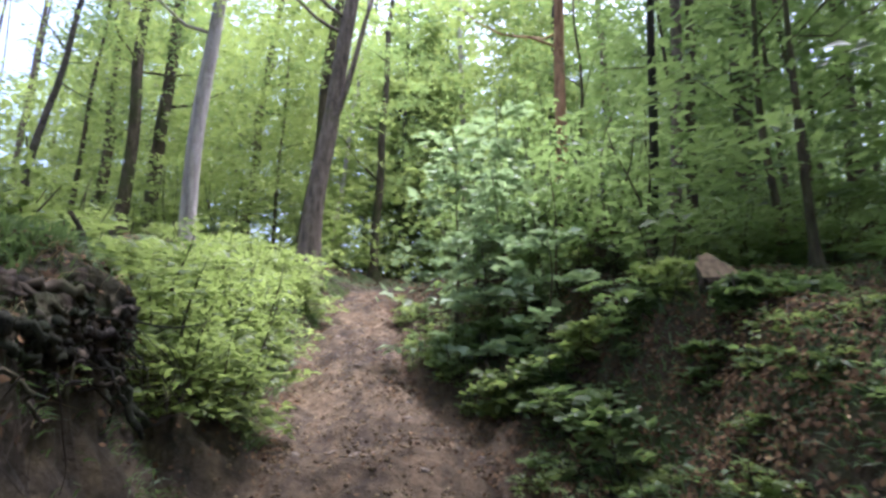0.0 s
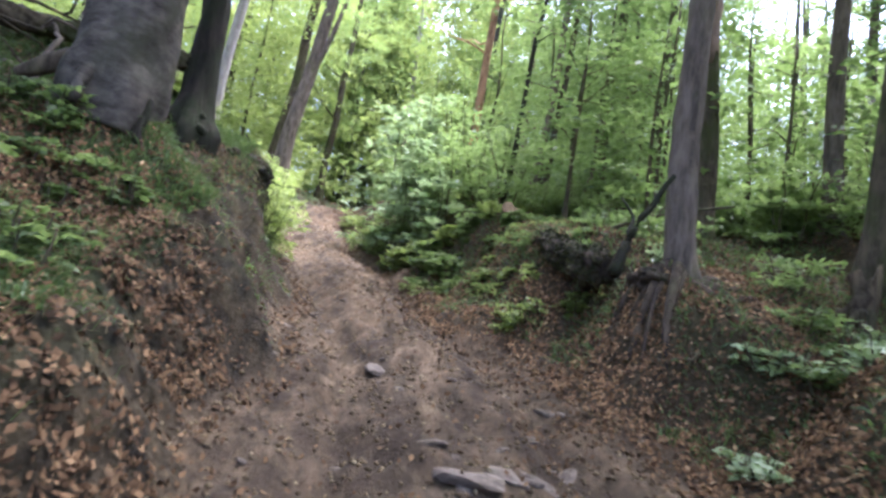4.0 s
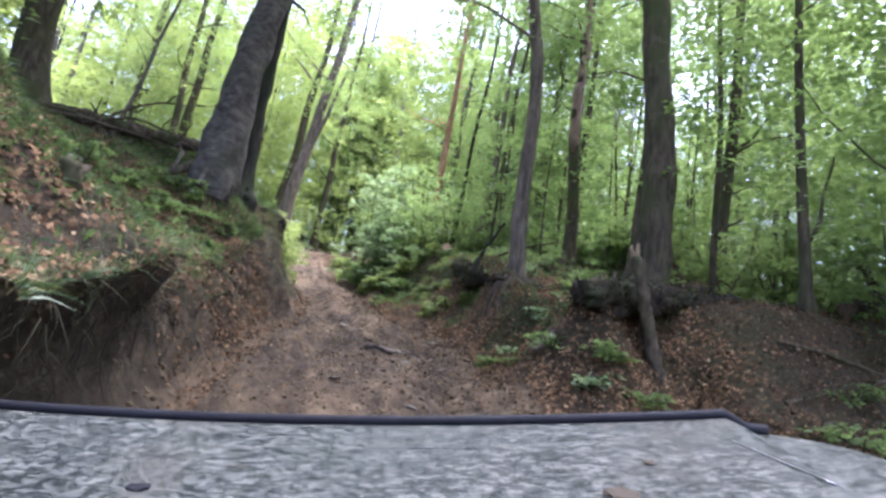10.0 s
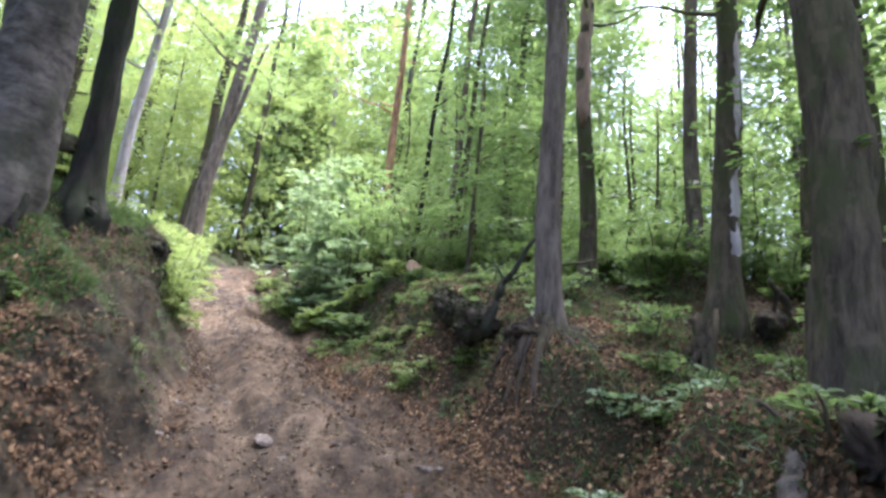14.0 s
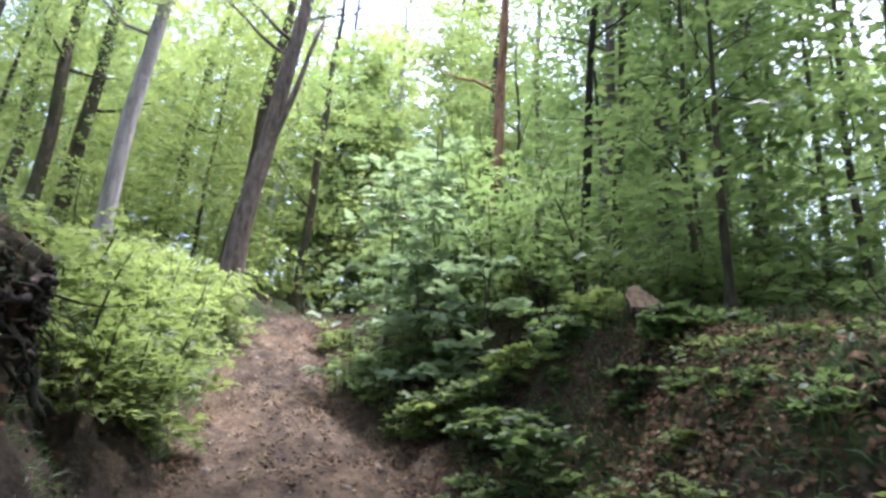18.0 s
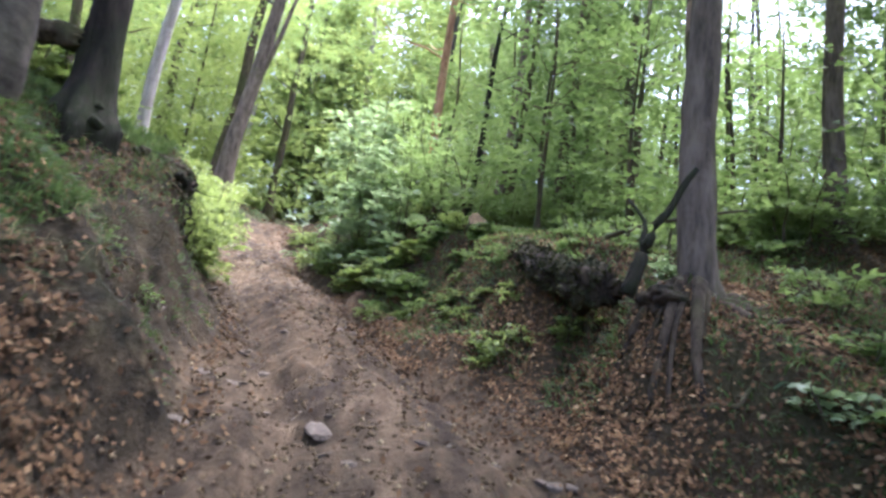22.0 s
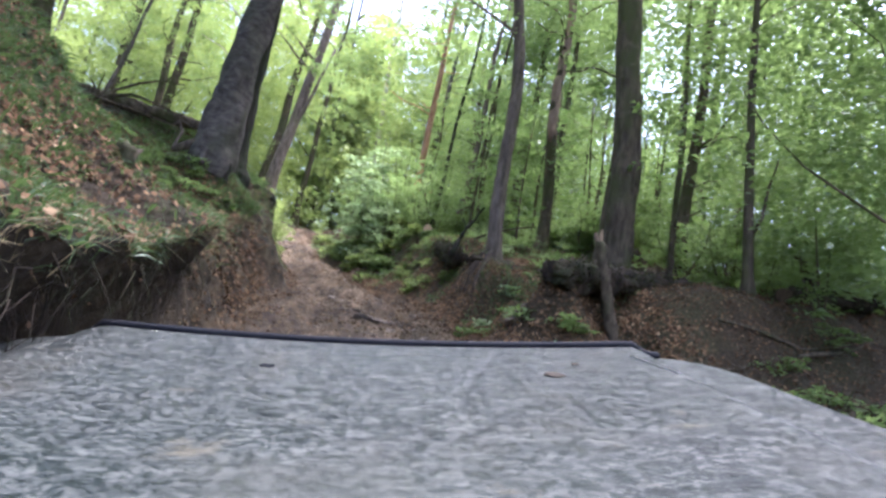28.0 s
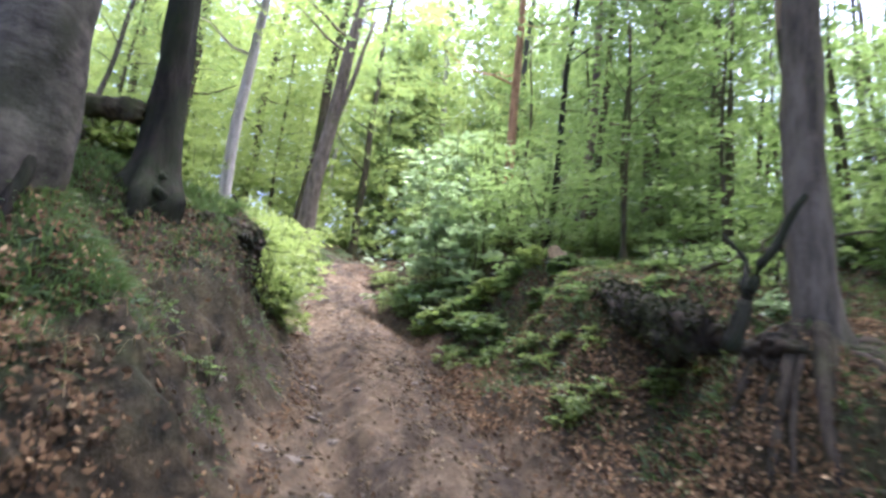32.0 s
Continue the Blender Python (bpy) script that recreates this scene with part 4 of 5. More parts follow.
for k in range(120):  # low plants on the right bank
    y = r3.uniform(0.8, 12)
    x = np.interp(y, CENTRE_Y, CENTRE_X) + np.interp(y, HALF_Y, HALF_X) + r3.uniform(-0.1, 1.5 if y < 5 else 2.2)
    shrub(x, y, r3.uniform(0.08, 0.2) if y < 5 else r3.uniform(0.2, 0.55), r3.uniform(0.16, 0.32), "low green plant on the bank of the track", LEAF_LIGHT if k % 4 else LEAF_BEECH, 0.052, 20, 18, seed=1200 + k, name="low_plant", category="plant")


def tiered_sapling(x, y, height, reach, seed):
    """A slim stem with level tiers of large drooping leaves."""
    r = np.random.default_rng(seed)
    top = thing("sapling", (x, y, gz(x, y)), "tall sapling with level tiers of glossy leaves, sky sheen in their colour", "sapling", "undergrowth")
    p = bent((0, 0, -0.1), (r.normal(0, 0.1), r.normal(0, 0.1), height), 12, 0.05, r)
    v, f = tube_arrays(p, np.linspace(0.028, 0.006, 12), 7)
    mesh_object("stem", v, f, BARK_DARK, top, smooth=True)
    feet, heads, lengths = [], [], []
    for z in np.arange(0.35, height + 0.05, 0.42) + r.normal(0, 0.06, len(np.arange(0.35, height + 0.05, 0.42))):
        ang = r.uniform(0, 6.28) + np.arange(6) * np.pi / 3 + r.normal(0, 0.45, 6)
        head = unit(np.stack([np.cos(ang), np.sin(ang), r.uniform(-0.1, 0.45, 6)], 1))
        feet.append(np.array([np.interp(z, p[:, 2], p[:, q]) for q in range(3)]) + head * 0.12)
        heads.append(head)
        lengths.append(reach * (1.05 - 0.55 * z / height) * r.uniform(0.5, 1.2, 6))
    leaves("foliage", np.concatenate(feet), np.concatenate(heads), np.concatenate(lengths), 15, 0.2, LEAF_SHEEN, top, r, 0.2, width=0.42)


for k, (x, y, h, w) in enumerate([(0.4, 8.4, 3.4, 1.05), (0.95, 7.5, 2.5, 0.95), (1.25, 9.3, 3.2, 1.0), (1.4, 6.4, 1.7, 0.8), (0.6, 7.2, 1.6, 0.75)]):
    tiered_sapling(x, y, h, w, 800 + k)
for k in range(30):  # fresh green plants on the edge of the terrace by the bend
    y = r3.uniform(4.4, 8.6)
    x = np.interp(y, CENTRE_Y, CENTRE_X) + np.interp(y, HALF_Y, HALF_X) + r3.uniform(0.1, 1.3)
    shrub(x, y, r3.uniform(0.25, 0.6), r3.uniform(0.3, 0.5), "fresh green broad-leaved plant by the track", LEAF_LIGHT if k % 3 == 0 else LEAF_BEECH, 0.1, 24, 16, seed=1900 + k, name="low_plant", category="plant", lift=0.2)
for k, (x, y, h) in enumerate([(2.5, 8.0, 2.6), (2.8, 6.9, 2.0), (0.9, 10.4, 3.2), (1.9, 9.9, 3.4), (2.9, 8.9, 3.0), (1.0, 12.2, 3.4), (2.4, 11.0, 3.6)]):
    shrub(x, y, h, 1.2, "tall green sapling by the track", LEAF_BEECH, 0.15, 36, 16, stems=4, seed=830 + k, name="sapling", category="sapling", droop=0.12)
UNDER = [(3.6, 5.2, 4.2), (4.6, 4.0, 3.8), (5.6, 5.6, 5.0), (4.2, 6.6, 5.2), (6.6, 4.2, 4.4), (5.2, 7.6, 5.6), (6.4, 7.0, 5.5), (7.4, 5.6, 5.0), (4.6, 10.2, 6.2), (6.2, 9.6, 6.0), (3.4, 12.4, 6.6), (5.4, 12.6, 6.4), (8.2, 8.2, 5.6), (7.8, 11.0, 6.4), (7.6, 2.4, 4.0), (8.8, 4.4, 4.6), (6.0, 2.6, 3.4), (9.8, 7.0, 5.4)]
for k, (x, y, h) in enumerate(UNDER):  # young trees with leaves down to the terrace
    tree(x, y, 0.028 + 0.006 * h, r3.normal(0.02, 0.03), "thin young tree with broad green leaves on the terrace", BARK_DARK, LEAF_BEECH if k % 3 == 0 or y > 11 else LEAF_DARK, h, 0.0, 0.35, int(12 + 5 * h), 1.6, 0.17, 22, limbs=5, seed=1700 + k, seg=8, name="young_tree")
for k in range(70):  # thicket behind
    x, y = r3.uniform(-16, 18), r3.uniform(14, 32)
    if abs(x - np.interp(y, CENTRE_Y, CENTRE_X)) < 1.8:
        continue
    shrub(x, y, r3.uniform(1.2, 3.4), r3.uniform(0.9, 1.5), "light green young beech in the thicket", LEAF_LIGHT if x < 3 else LEAF_BEECH, 0.17, 44, 28, seed=900 + k, name="young_beech", category="young tree")
for k in range(16):  # saplings further along the right terrace
    x, y = r3.uniform(5.5, 11), r3.uniform(-4, 4)
    shrub(x, y, r3.uniform(0.8, 2.2), r3.uniform(0.6, 1.0), "leafy green sapling behind the fallen log", LEAF_BEECH, 0.11, 36, 26, seed=1000 + k, name="sapling", category="sapling")
FLOOR_PLANTS = [(2.3, -3.85, 0.16, 0.28), (2.55, -4.3, 0.2, 0.3), (2.8, -4.15, 0.22, 0.32), (3.0, -4.4, 0.18, 0.3), (2.7, -3.6, 0.2, 0.3), (2.45, -3.2, 0.16, 0.26), (2.0, -2.4, 0.14, 0.24), (2.4, -2.0, 0.18, 0.28), (2.7, -1.7, 0.2, 0.3), (4.3, -5.5, 0.22, 0.4), (4.9, -5.7, 0.26, 0.42), (5.3, -5.2, 0.3, 0.4), (4.6, -5.9, 0.28, 0.42), (5.6, -5.9, 0.34, 0.45), (5.0, -6.2, 0.3, 0.45), (6.0, -5.3, 0.3, 0.4), (4.0, -6.1, 0.24, 0.4), (5.2, -4.5, 0.2, 0.32), (6.3, -4.3, 0.26, 0.36), (3.3, -1.9, 0.3, 0.4), (4.2, -2.0, 0.35, 0.4), (2.3, -2.9, 0.14, 0.22), (3.4, 1.2, 0.35, 0.45), (3.6, 2.2, 0.4, 0.45), (3.5, 3.2, 0.4, 0.5), (3.3, 0.6, 0.3, 0.4), (3.9, -0.3, 0.4, 0.4), (4.4, 0.4, 0.45, 0.45), (4.0, 1.6, 0.5, 0.5), (3.1, 2.6, 0.35, 0.4), (3.7, -1.3, 0.3, 0.38), (2.95, -1.25, 0.22, 0.3), (3.5, -0.9, 0.25, 0.32), (3.2, -1.5, 0.2, 0.3)]
for k, (x, y, h, w) in enumerate(FLOOR_PLANTS):
    shrub(x, y, h, w, "small broad-leaved plant on the forest floor", LEAF_SHEEN if k % 6 == 1 else LEAF_BEECH, 0.07, 18, 14, seed=1100 + k, name="small_plant", category="plant", stems=4, lift=0.4)
for k in range(7):  # leafy plants round the sawn stump
    x, y = r3.uniform(1.9, 2.9), r3.uniform(3.9, 4.5)
    shrub(x, y, r3.uniform(0.12, 0.24), r3.uniform(0.2, 0.32), "low green plant round the sawn stump", LEAF_BEECH if k % 3 else LEAF_DARK, 0.075, 28, 18, seed=1400 + k, name="low_plant", category="plant", lift=0.1)
for k in range(14):  # herbs on the steep face below the dark trunk
    y = r3.uniform(0.2, 3.4)
    x = np.interp(y, CENTRE_Y, CENTRE_X) - np.interp(y, HALF_Y, HALF_X) - r3.uniform(0.35, 1.5)
    shrub(x, y, r3.uniform(0.05, 0.12), r3.uniform(0.08, 0.16), "small green herb on the dark earth face", LEAF_BEECH, 0.04, 9, 9, seed=1500 + k, name="herb", category="plant", stems=4, lift=0.3)
for k in range(40):  # herbs on the left bank
    y = r3.uniform(-4.8, -0.7)
    x = np.interp(y, CENTRE_Y, CENTRE_X) - np.interp(y, HALF_Y, HALF_X) - r3.uniform(0.75, 2.2)
    shrub(x, y, r3.uniform(0.1, 0.24), r3.uniform(0.14, 0.28), "small fresh green herb on the leafy bank", LEAF_BEECH, 0.06, 16, 14, seed=1300 + k, name="herb", category="plant", stems=4, lift=0.4)


# ---- fallen wood ----
def log(name, a, b, radius, label, material, seed, taper=0.8, wobble=0.05, category="log", cut_ends=(), stubs=0, seg=28, moss=0, amount=0.22):
    """A fallen trunk with a rugged skin and broken stubs; a cut end is a disc of its own."""
    r = np.random.default_rng(seed)
    a, b = np.array(a, float), np.array(b, float)
    top = thing(name, a, label, category)
    n = 64
    p = bent(a, b, n, wobble, r) - a
    slim = np.ones(n)
    if 0 not in cut_ends:
        slim[:2] = (0.85, 0.95)
    if 1 not in cut_ends:
        slim[-2:] = (0.95, 0.85)
    v, f = tube_arrays(p, np.linspace(radius, radius * taper, n) * (1 + r.normal(0, 0.03, n)) * slim, seg, 0.1, r)
    skin = rugged(rugged(v, radius, r, amount, 9.0), radius, r, 0.16, 30.0)
    for end, ring, c, out in ((0, slice(0, seg), -2, p[0] - p[1]), (1, slice(-2 - seg, -2), -1, p[-1] - p[-2])):
        if end in cut_ends:
            skin[ring] = v[ring]
        else:  # ragged break with a hollow in it
            out = out / np.linalg.norm(out)
            skin[ring] += out * (r.uniform(-0.3, 0.9, seg) * radius * 0.5)[:, None]
            skin[c] -= out * radius * 0.25
    mesh_object("stem", skin, f, material, top, smooth=not stubs)
    for end in cut_ends:
        c, d = (p[0], p[0] - p[1]) if end == 0 else (p[-1], p[-1] - p[-2])
        d = d / np.linalg.norm(d)
        rr = radius * (1 if end == 0 else taper) * 0.93
        v, f = tube_arrays(np.array([c, c + d * 0.012, c + d * 0.016]), [rr, rr * 0.98, rr * 0.9], 18, 0.04, r)
        mesh_object("sawn_end", v, f, OLDCUT, top, "grey-brown weathered saw cut")
    for k in range(stubs):
        i = int(r.integers(8, n - 8))
        d = r.normal(0, 1, 3)
        d[2] = abs(d[2])
        d = d / np.linalg.norm(d) * r.uniform(0.2, 0.5)
        v, f = tube_arrays(bent(p[i], p[i] + d, 6, 0.03, r), np.linspace(radius * 0.25, radius * 0.06, 6), 7, 0.1, r)
        mesh_object("branch_stub", v, f, material, top, smooth=True)
    if moss:  # a fur of moss and rotten bark flakes over the upper side
        i = r.integers(0, len(skin) - 2, moss)
        axis = p[np.minimum(i // seg, n - 1)]
        out = unit(skin[i] - axis)
        up = out[:, 2] > -0.75
        c, out = skin[i][up] + r.normal(0, radius * 0.06, (up.sum(), 3)), out[up]
        way = unit(out * 0.6 + r.normal(0, 0.6, out.shape))
        nr = unit(np.cross(way, r.normal(0, 1, way.shape)))
        v, f = leaf_arrays(c + way * 0.012, way, nr, r.uniform(0.03, 0.075, len(c)), 0.4)
        mesh_object("moss", v, f, MOSS, top, "dark green-brown moss")
    return top


OLDCUT = bark_material("old_saw_cut", (0.05, 0.034, 0.0213), (0.13, 0.088, 0.0558), (0.04, 0.035, 0.018), 0.6, 14.0, 0.006)
MOSS = litter_material("dark_moss", [(0.0, (0.012, 0.012, 0.0057)), (0.6, (0.03, 0.034, 0.0115)), (1.0, (0.06, 0.062, 0.0213))])


def branch(points, radius, label, material, seed, twigs=2, name="dead_branch"):
    """A crooked dead branch through the points, with twigs."""
    r = np.random.default_rng(seed)
    pts = np.array(points, float)
    top = thing(name, pts[0], label, "branch")
    t = np.linspace(0, len(pts) - 1, 7 * (len(pts) - 1) + 1)
    p = np.stack([np.interp(t, np.arange(len(pts)), pts[:, k]) for k in range(3)], 1) - pts[0]
    p = p + np.cumsum(r.normal(0, radius * 0.25, p.shape), 0) * np.sin(np.linspace(0, np.pi, len(p)))[:, None]
    v, f = tube_arrays(p, np.linspace(radius, radius * 0.35, len(p)), 8, 0.1, r)
    mesh_object("stem", v, f, material, top, smooth=True)
    for k in range(twigs):
        i = int(r.integers(2, len(p) - 1))
        d = r.normal(0, 1, 3) * (1, 1, 0.6)
        d = d / np.linalg.norm(d) * r.uniform(0.25, 0.6)
        v, f = tube_arrays(bent(p[i], p[i] + d, 6, 0.04, r), np.linspace(radius * 0.5, radius * 0.15, 6), 6)
        mesh_object("twig", v, f, material, top, smooth=True)
    return top


# right of the track
log("fallen_log", (2.5, -3.98, 0.34), (6.6, -2.0, 0.9), 0.19, "big dark rotten log with a ragged reddish end", ROTTEN, 71, 0.8, 0.08, stubs=6, seg=32, moss=2500, amount=0.5)
log("fallen_log", (2.3, 0.35, 1.12), (2.62, 4.3, 2.05), 0.17, "thick dark mossy log along the terrace edge", ROTTEN, 72, 0.95, 0.06, cut_ends=(1,), stubs=3, seg=32, moss=6000, amount=0.5)
log("curved_log", (2.2, -3.66, gz(2.2, -3.66) + 0.06), (3.05, -3.1, gz(3.05, -3.1) + 0.1), 0.09, "curved pale brown log piece lying on the slope", BARK_BROWN, 74, 0.75, 0.07, stubs=1, seg=20, amount=0.3)
log("dead_log", (6.3, -3.35, gz(6.3, -3.35) + 0.3), (8.2, -3.1, gz(8.2, -3.1) + 0.14), 0.13, "black dead log with a pale sawn end", ROTTEN, 79, 0.85, 0.05, cut_ends=(0,), stubs=2, moss=900)
branch([(7.2, -3.25, gz(7.2, -3.25) + 0.1), (6.95, -3.22, gz(7.2, -3.25) + 0.5), (6.7, -3.18, gz(7.2, -3.25) + 0.82), (6.5, -3.15, gz(7.2, -3.25) + 0.95)], 0.09, "thick dark broken limb leaning up from the dead log", ROTTEN, 70, 1)
log("dark_log", (5.2, -0.55, 1.3), (7.2, 0.5, 1.55), 0.13, "black broken log on the terrace", ROTTEN, 75, 0.7, 0.06, stubs=3)
branch([(5.95, -0.2, 1.35), (5.75, -0.3, 1.6), (5.44, -0.38, 1.86)], 0.07, "black broken limb sticking up from the log", BARK_DARK, 76, 0)
branch([(2.0, -0.55, 1.0), (2.2, -0.6, 1.4), (2.45, -0.62, 1.93)], 0.055, "dark broken branch leaning on the root tree", BARK_SHADED, 77, 1)
branch([(2.7, 2.0, 1.75), (3.2, 1.2, 1.9), (3.9, 0.6, 2.1)], 0.035, "dark bent branch behind the root tree", BARK_DARK, 78, 2)
branch([(2.3, -0.75, gz(2.3, -0.75) + 0.03), (2.55, -0.95, gz(2.55, -0.95) + 0.04), (2.9, -0.9, gz(2.9, -0.9) + 0.03)], 0.022, "thin dead branch on leaf litter", DEADWOOD, 80, 2)


for k, (x, y, ang, ln) in enumerate([(4.4, -4.6, 0.2, 1.5), (5.0, -4.9, -0.3, 1.2), (5.6, -4.4, 0.1, 1.8), (4.1, -5.2, 0.5, 0.9), (5.3, -5.5, 0.9, 1.0), (4.7, -4.1, -0.15, 1.6), (6.2, -4.9, 0.3, 1.4)]):
    pts = [(x + q * ln / 3 * math.cos(ang), y + q * ln / 3 * math.sin(ang), gz(x + q * ln / 3 * math.cos(ang), y + q * ln / 3 * math.sin(ang)) + 0.02) for q in range(4)]
    branch(pts, 0.018 + 0.006 * (k % 3), "dark dead stick lying on the leaf litter", DEADWOOD, 120 + k, 3)


def broken_stub():
    """The leaning split stem in front of the fallen log."""
    r = np.random.default_rng(81)
    o = np.array((3.5, -3.85, gz(3.5, -3.85) - 0.1))
    top = thing("split_stump", o, "tall grey broken stem with a split top", "stump")
    p = bent((0, 0, 0), np.array((3.17, -3.8, 0.9)) - o, 26, 0.02, r)
    v, f = tube_arrays(p, np.linspace(0.085, 0.06, 26), 16, 0.1, r)
    mesh_object("stem", rugged(v, 0.09, r, 0.3), f, DEADWOOD, top, smooth=True)
    for dx, dz in ((-0.05, 0.12), (0.035, 0.16), (0.0, 0.06)):
        v, f = tube_arrays(bent(p[-1] + (dx * 0.4, 0, -0.06), p[-1] + (dx, 0.02, dz), 6, 0.01, r), np.linspace(0.04, 0.014, 6), 7, 0.1, r)
        mesh_object("splinter", v, f, CUTWOOD, top, "pale split wood", smooth=True)


broken_stub()


def stump(x, y, radius, height, label, material, seed, tilt=0.0):
    r = np.random.default_rng(seed)
    z = gz(x, y)
    top = thing("stump", (x, y, z), label, "stump")
    p = np.stack([np.linspace(0, tilt, 9), np.zeros(9), np.linspace(-0.2, height, 9)], 1)
    v, f = tube_arrays(p, radius * (1 + 0.7 * np.exp(-np.linspace(0, 5, 9))), 16, 0.14, r)
    v = rugged(v, radius, r, 0.6, 11.0)
    v[-18:-2, 2] += r.uniform(-0.4, 0.5, 16) * height
    v[-1, 2] -= height * 0.3
    mesh_object("stem", v, f, material, top)
    for k in range(4):
        a = r.uniform(0, 6.28)
        q = np.array((np.cos(a), np.sin(a), 0))
        v, f = tube_arrays(bent(q * radius * 0.6 + (0, 0, height * 0.4), q * radius * 2.4 + (0, 0, -0.12), 8, 0.04, r), np.linspace(radius * 0.35, radius * 0.12, 8), 7, 0.1, r)
        mesh_object("root", v, f, material, top, smooth=True)
    return top


stump(2.27, 7.4, 0.17, 0.55, "weathered grey-brown stump with torn roots", DEADWOOD, 82, 0.1)
stump(4.22, -0.75, 0.12, 0.45, "short rotten stump with a pale torn top", DEADWOOD, 83, 0.05)
stump(-1.66, -6.2, 0.08, 0.09, "dark rotten stump at the bank edge", BARK_DARK, 84, 0.08)



def sawn_stump(x, y, z, radius, height, label, seed):
    """A stump with a slanting saw cut."""
    r = np.random.default_rng(seed)
    o = np.array((x, y, z - height))
    top = thing("sawn_stump", o, label, "stump")
    p = np.stack([np.linspace(-0.05, 0, 16), np.zeros(16), np.linspace(-0.25, height, 16)], 1)
    v, f = tube_arrays(p, radius * (1 + 0.6 * np.exp(-np.linspace(0, 4, 16))), 24, 0.1, r)
    v = rugged(v, radius, r, 0.35)
    v[-26:-2, 2] = height + v[-26:-2, 1] * 1.15
    v[-1, 2] = height
    mesh_object("stem", v, f, ROTTEN, top, smooth=True)
    c = v[-26:-2] + (0, -0.003, 0.006)
    c = np.concatenate([c, [c.mean(0)]])
    k = np.arange(24)
    mesh_object("sawn_top", c, np.stack([k, np.roll(k, -1), k * 0 + 24], 1), CUTWOOD, top, "pale brown slanting saw cut")
    for k in range(5):
        a = r.uniform(0, 6.28)
        q = np.array((np.cos(a), np.sin(a), 0))
        v, f = tube_arrays(bent(q * radius * 0.6 + (0, 0, height * 0.3), q * radius * 3 + (0, 0, -0.15), 8, 0.04, r), np.linspace(radius * 0.35, radius * 0.12, 8), 7, 0.1, r)
        mesh_object("root", v, f, ROTTEN, top, smooth=True)


sawn_stump(2.39, 4.65, 2.5, 0.15, 0.7, "dark stump with a slanting pale saw cut on the bank", 88)

# left of the track
log("fallen_log", (-6.2, 1.7, gz(-6.2, 1.7) + 0.12), (-2.42, 1.75, 3.0), 0.14, "dark fallen trunk lying across the bank top", DEADWOOD, 86, 0.8, 0.05, stubs=2)
log("fallen_log", (-5.3, 0.9, gz(-5.3, 0.9) + 0.1), (-2.7, 0.5, gz(-2.7, 0.5) + 0.22), 0.085, "thin brown barked log on the bank top", BARK_BROWN, 85, 0.75, 0.08, stubs=3)
log("fallen_log", (-5.6, 0.7, gz(-5.6, 0.7) + 0.06), (-2.9, 0.55, gz(-2.9, 0.55) + 0.08), 0.09, "mossy fallen stem on the bank", DEADWOOD, 87, 0.7, 0.05, stubs=1)
for k, pts in enumerate([
    [(-5.9, 0.8, 3.0), (-5.1, 0.8, 2.95), (-4.6, 0.7, 2.8), (-4.2, 0.6, 2.75)],
    [(-4.6, 0.7, 2.7), (-4.4, 0.75, 3.05), (-4.1, 0.8, 3.3), (-3.7, 0.85, 3.45), (-3.3, 0.9, 3.5)],
    [(-4.7, 0.5, 2.7), (-4.0, 0.5, 2.95), (-3.4, 0.5, 2.85), (-3.0, 0.45, 2.7)],
    [(-5.4, 0.3, 2.75), (-4.5, 0.3, 2.7), (-3.8, 0.35, 2.62), (-3.2, 0.3, 2.5)],
]):
    branch(pts, 0.035, "dark dead branch on the bank top", DEADWOOD, 90 + k, 2)
branch([(-2.55, -0.9, gz(-2.55, -0.9)), (-2.9, -0.25, gz(-2.9, -0.25) + 0.12), (-2.86, 0.0, 2.3), (-2.95, 0.0, 2.42), (-3.08, 0.0, 2.4)], 0.032, "pale forked dead branch beside the big beech", BARK_BROWN, 95, 1)
branch([(-2.2, -2.9, gz(-2.2, -2.9) + 0.03), (-2.6, -2.2, gz(-2.6, -2.2) + 0.03), (-2.9, -1.3, gz(-2.9, -1.3) + 0.05)], 0.025, "grey dead branch lying on the grassy bank", DEADWOOD, 96, 1)
branch([(-1.75, -4.6, gz(-1.75, -4.6) + 0.03), (-2.1, -3.9, gz(-2.1, -3.9) + 0.03), (-2.3, -3.2, gz(-2.3, -3.2) + 0.03)], 0.02, "grey stick lying on the grassy bank", DEADWOOD, 97, 1)
r5 = np.random.default_rng(57)
for k in range(14):  # the tangle of torn roots at the bank's end
    a = np.array((r5.uniform(-1.95, -1.7), r5.uniform(2.1, 3.3), r5.uniform(1.75, 2.15)))
    b = a + (r5.uniform(0.05, 0.25), r5.normal(0, 0.3), -r5.uniform(0.1, 0.4))
    m = (a + b) / 2 + r5.normal(0, 0.12, 3) + (0.1, 0, 0.05)
    branch([a, m, b], r5.uniform(0.008, 0.02), "black twisted torn root on the overhanging bank", BARK_SHADED, 101 + k, 1, "torn_root")
branch([(-1.78, 3.0, 2.1), (-1.8, 3.05, 2.4), (-1.9, 3.1, 2.62)], 0.035, "black upright root on the overhanging bank", ROTTEN, 150, 1, "torn_root")


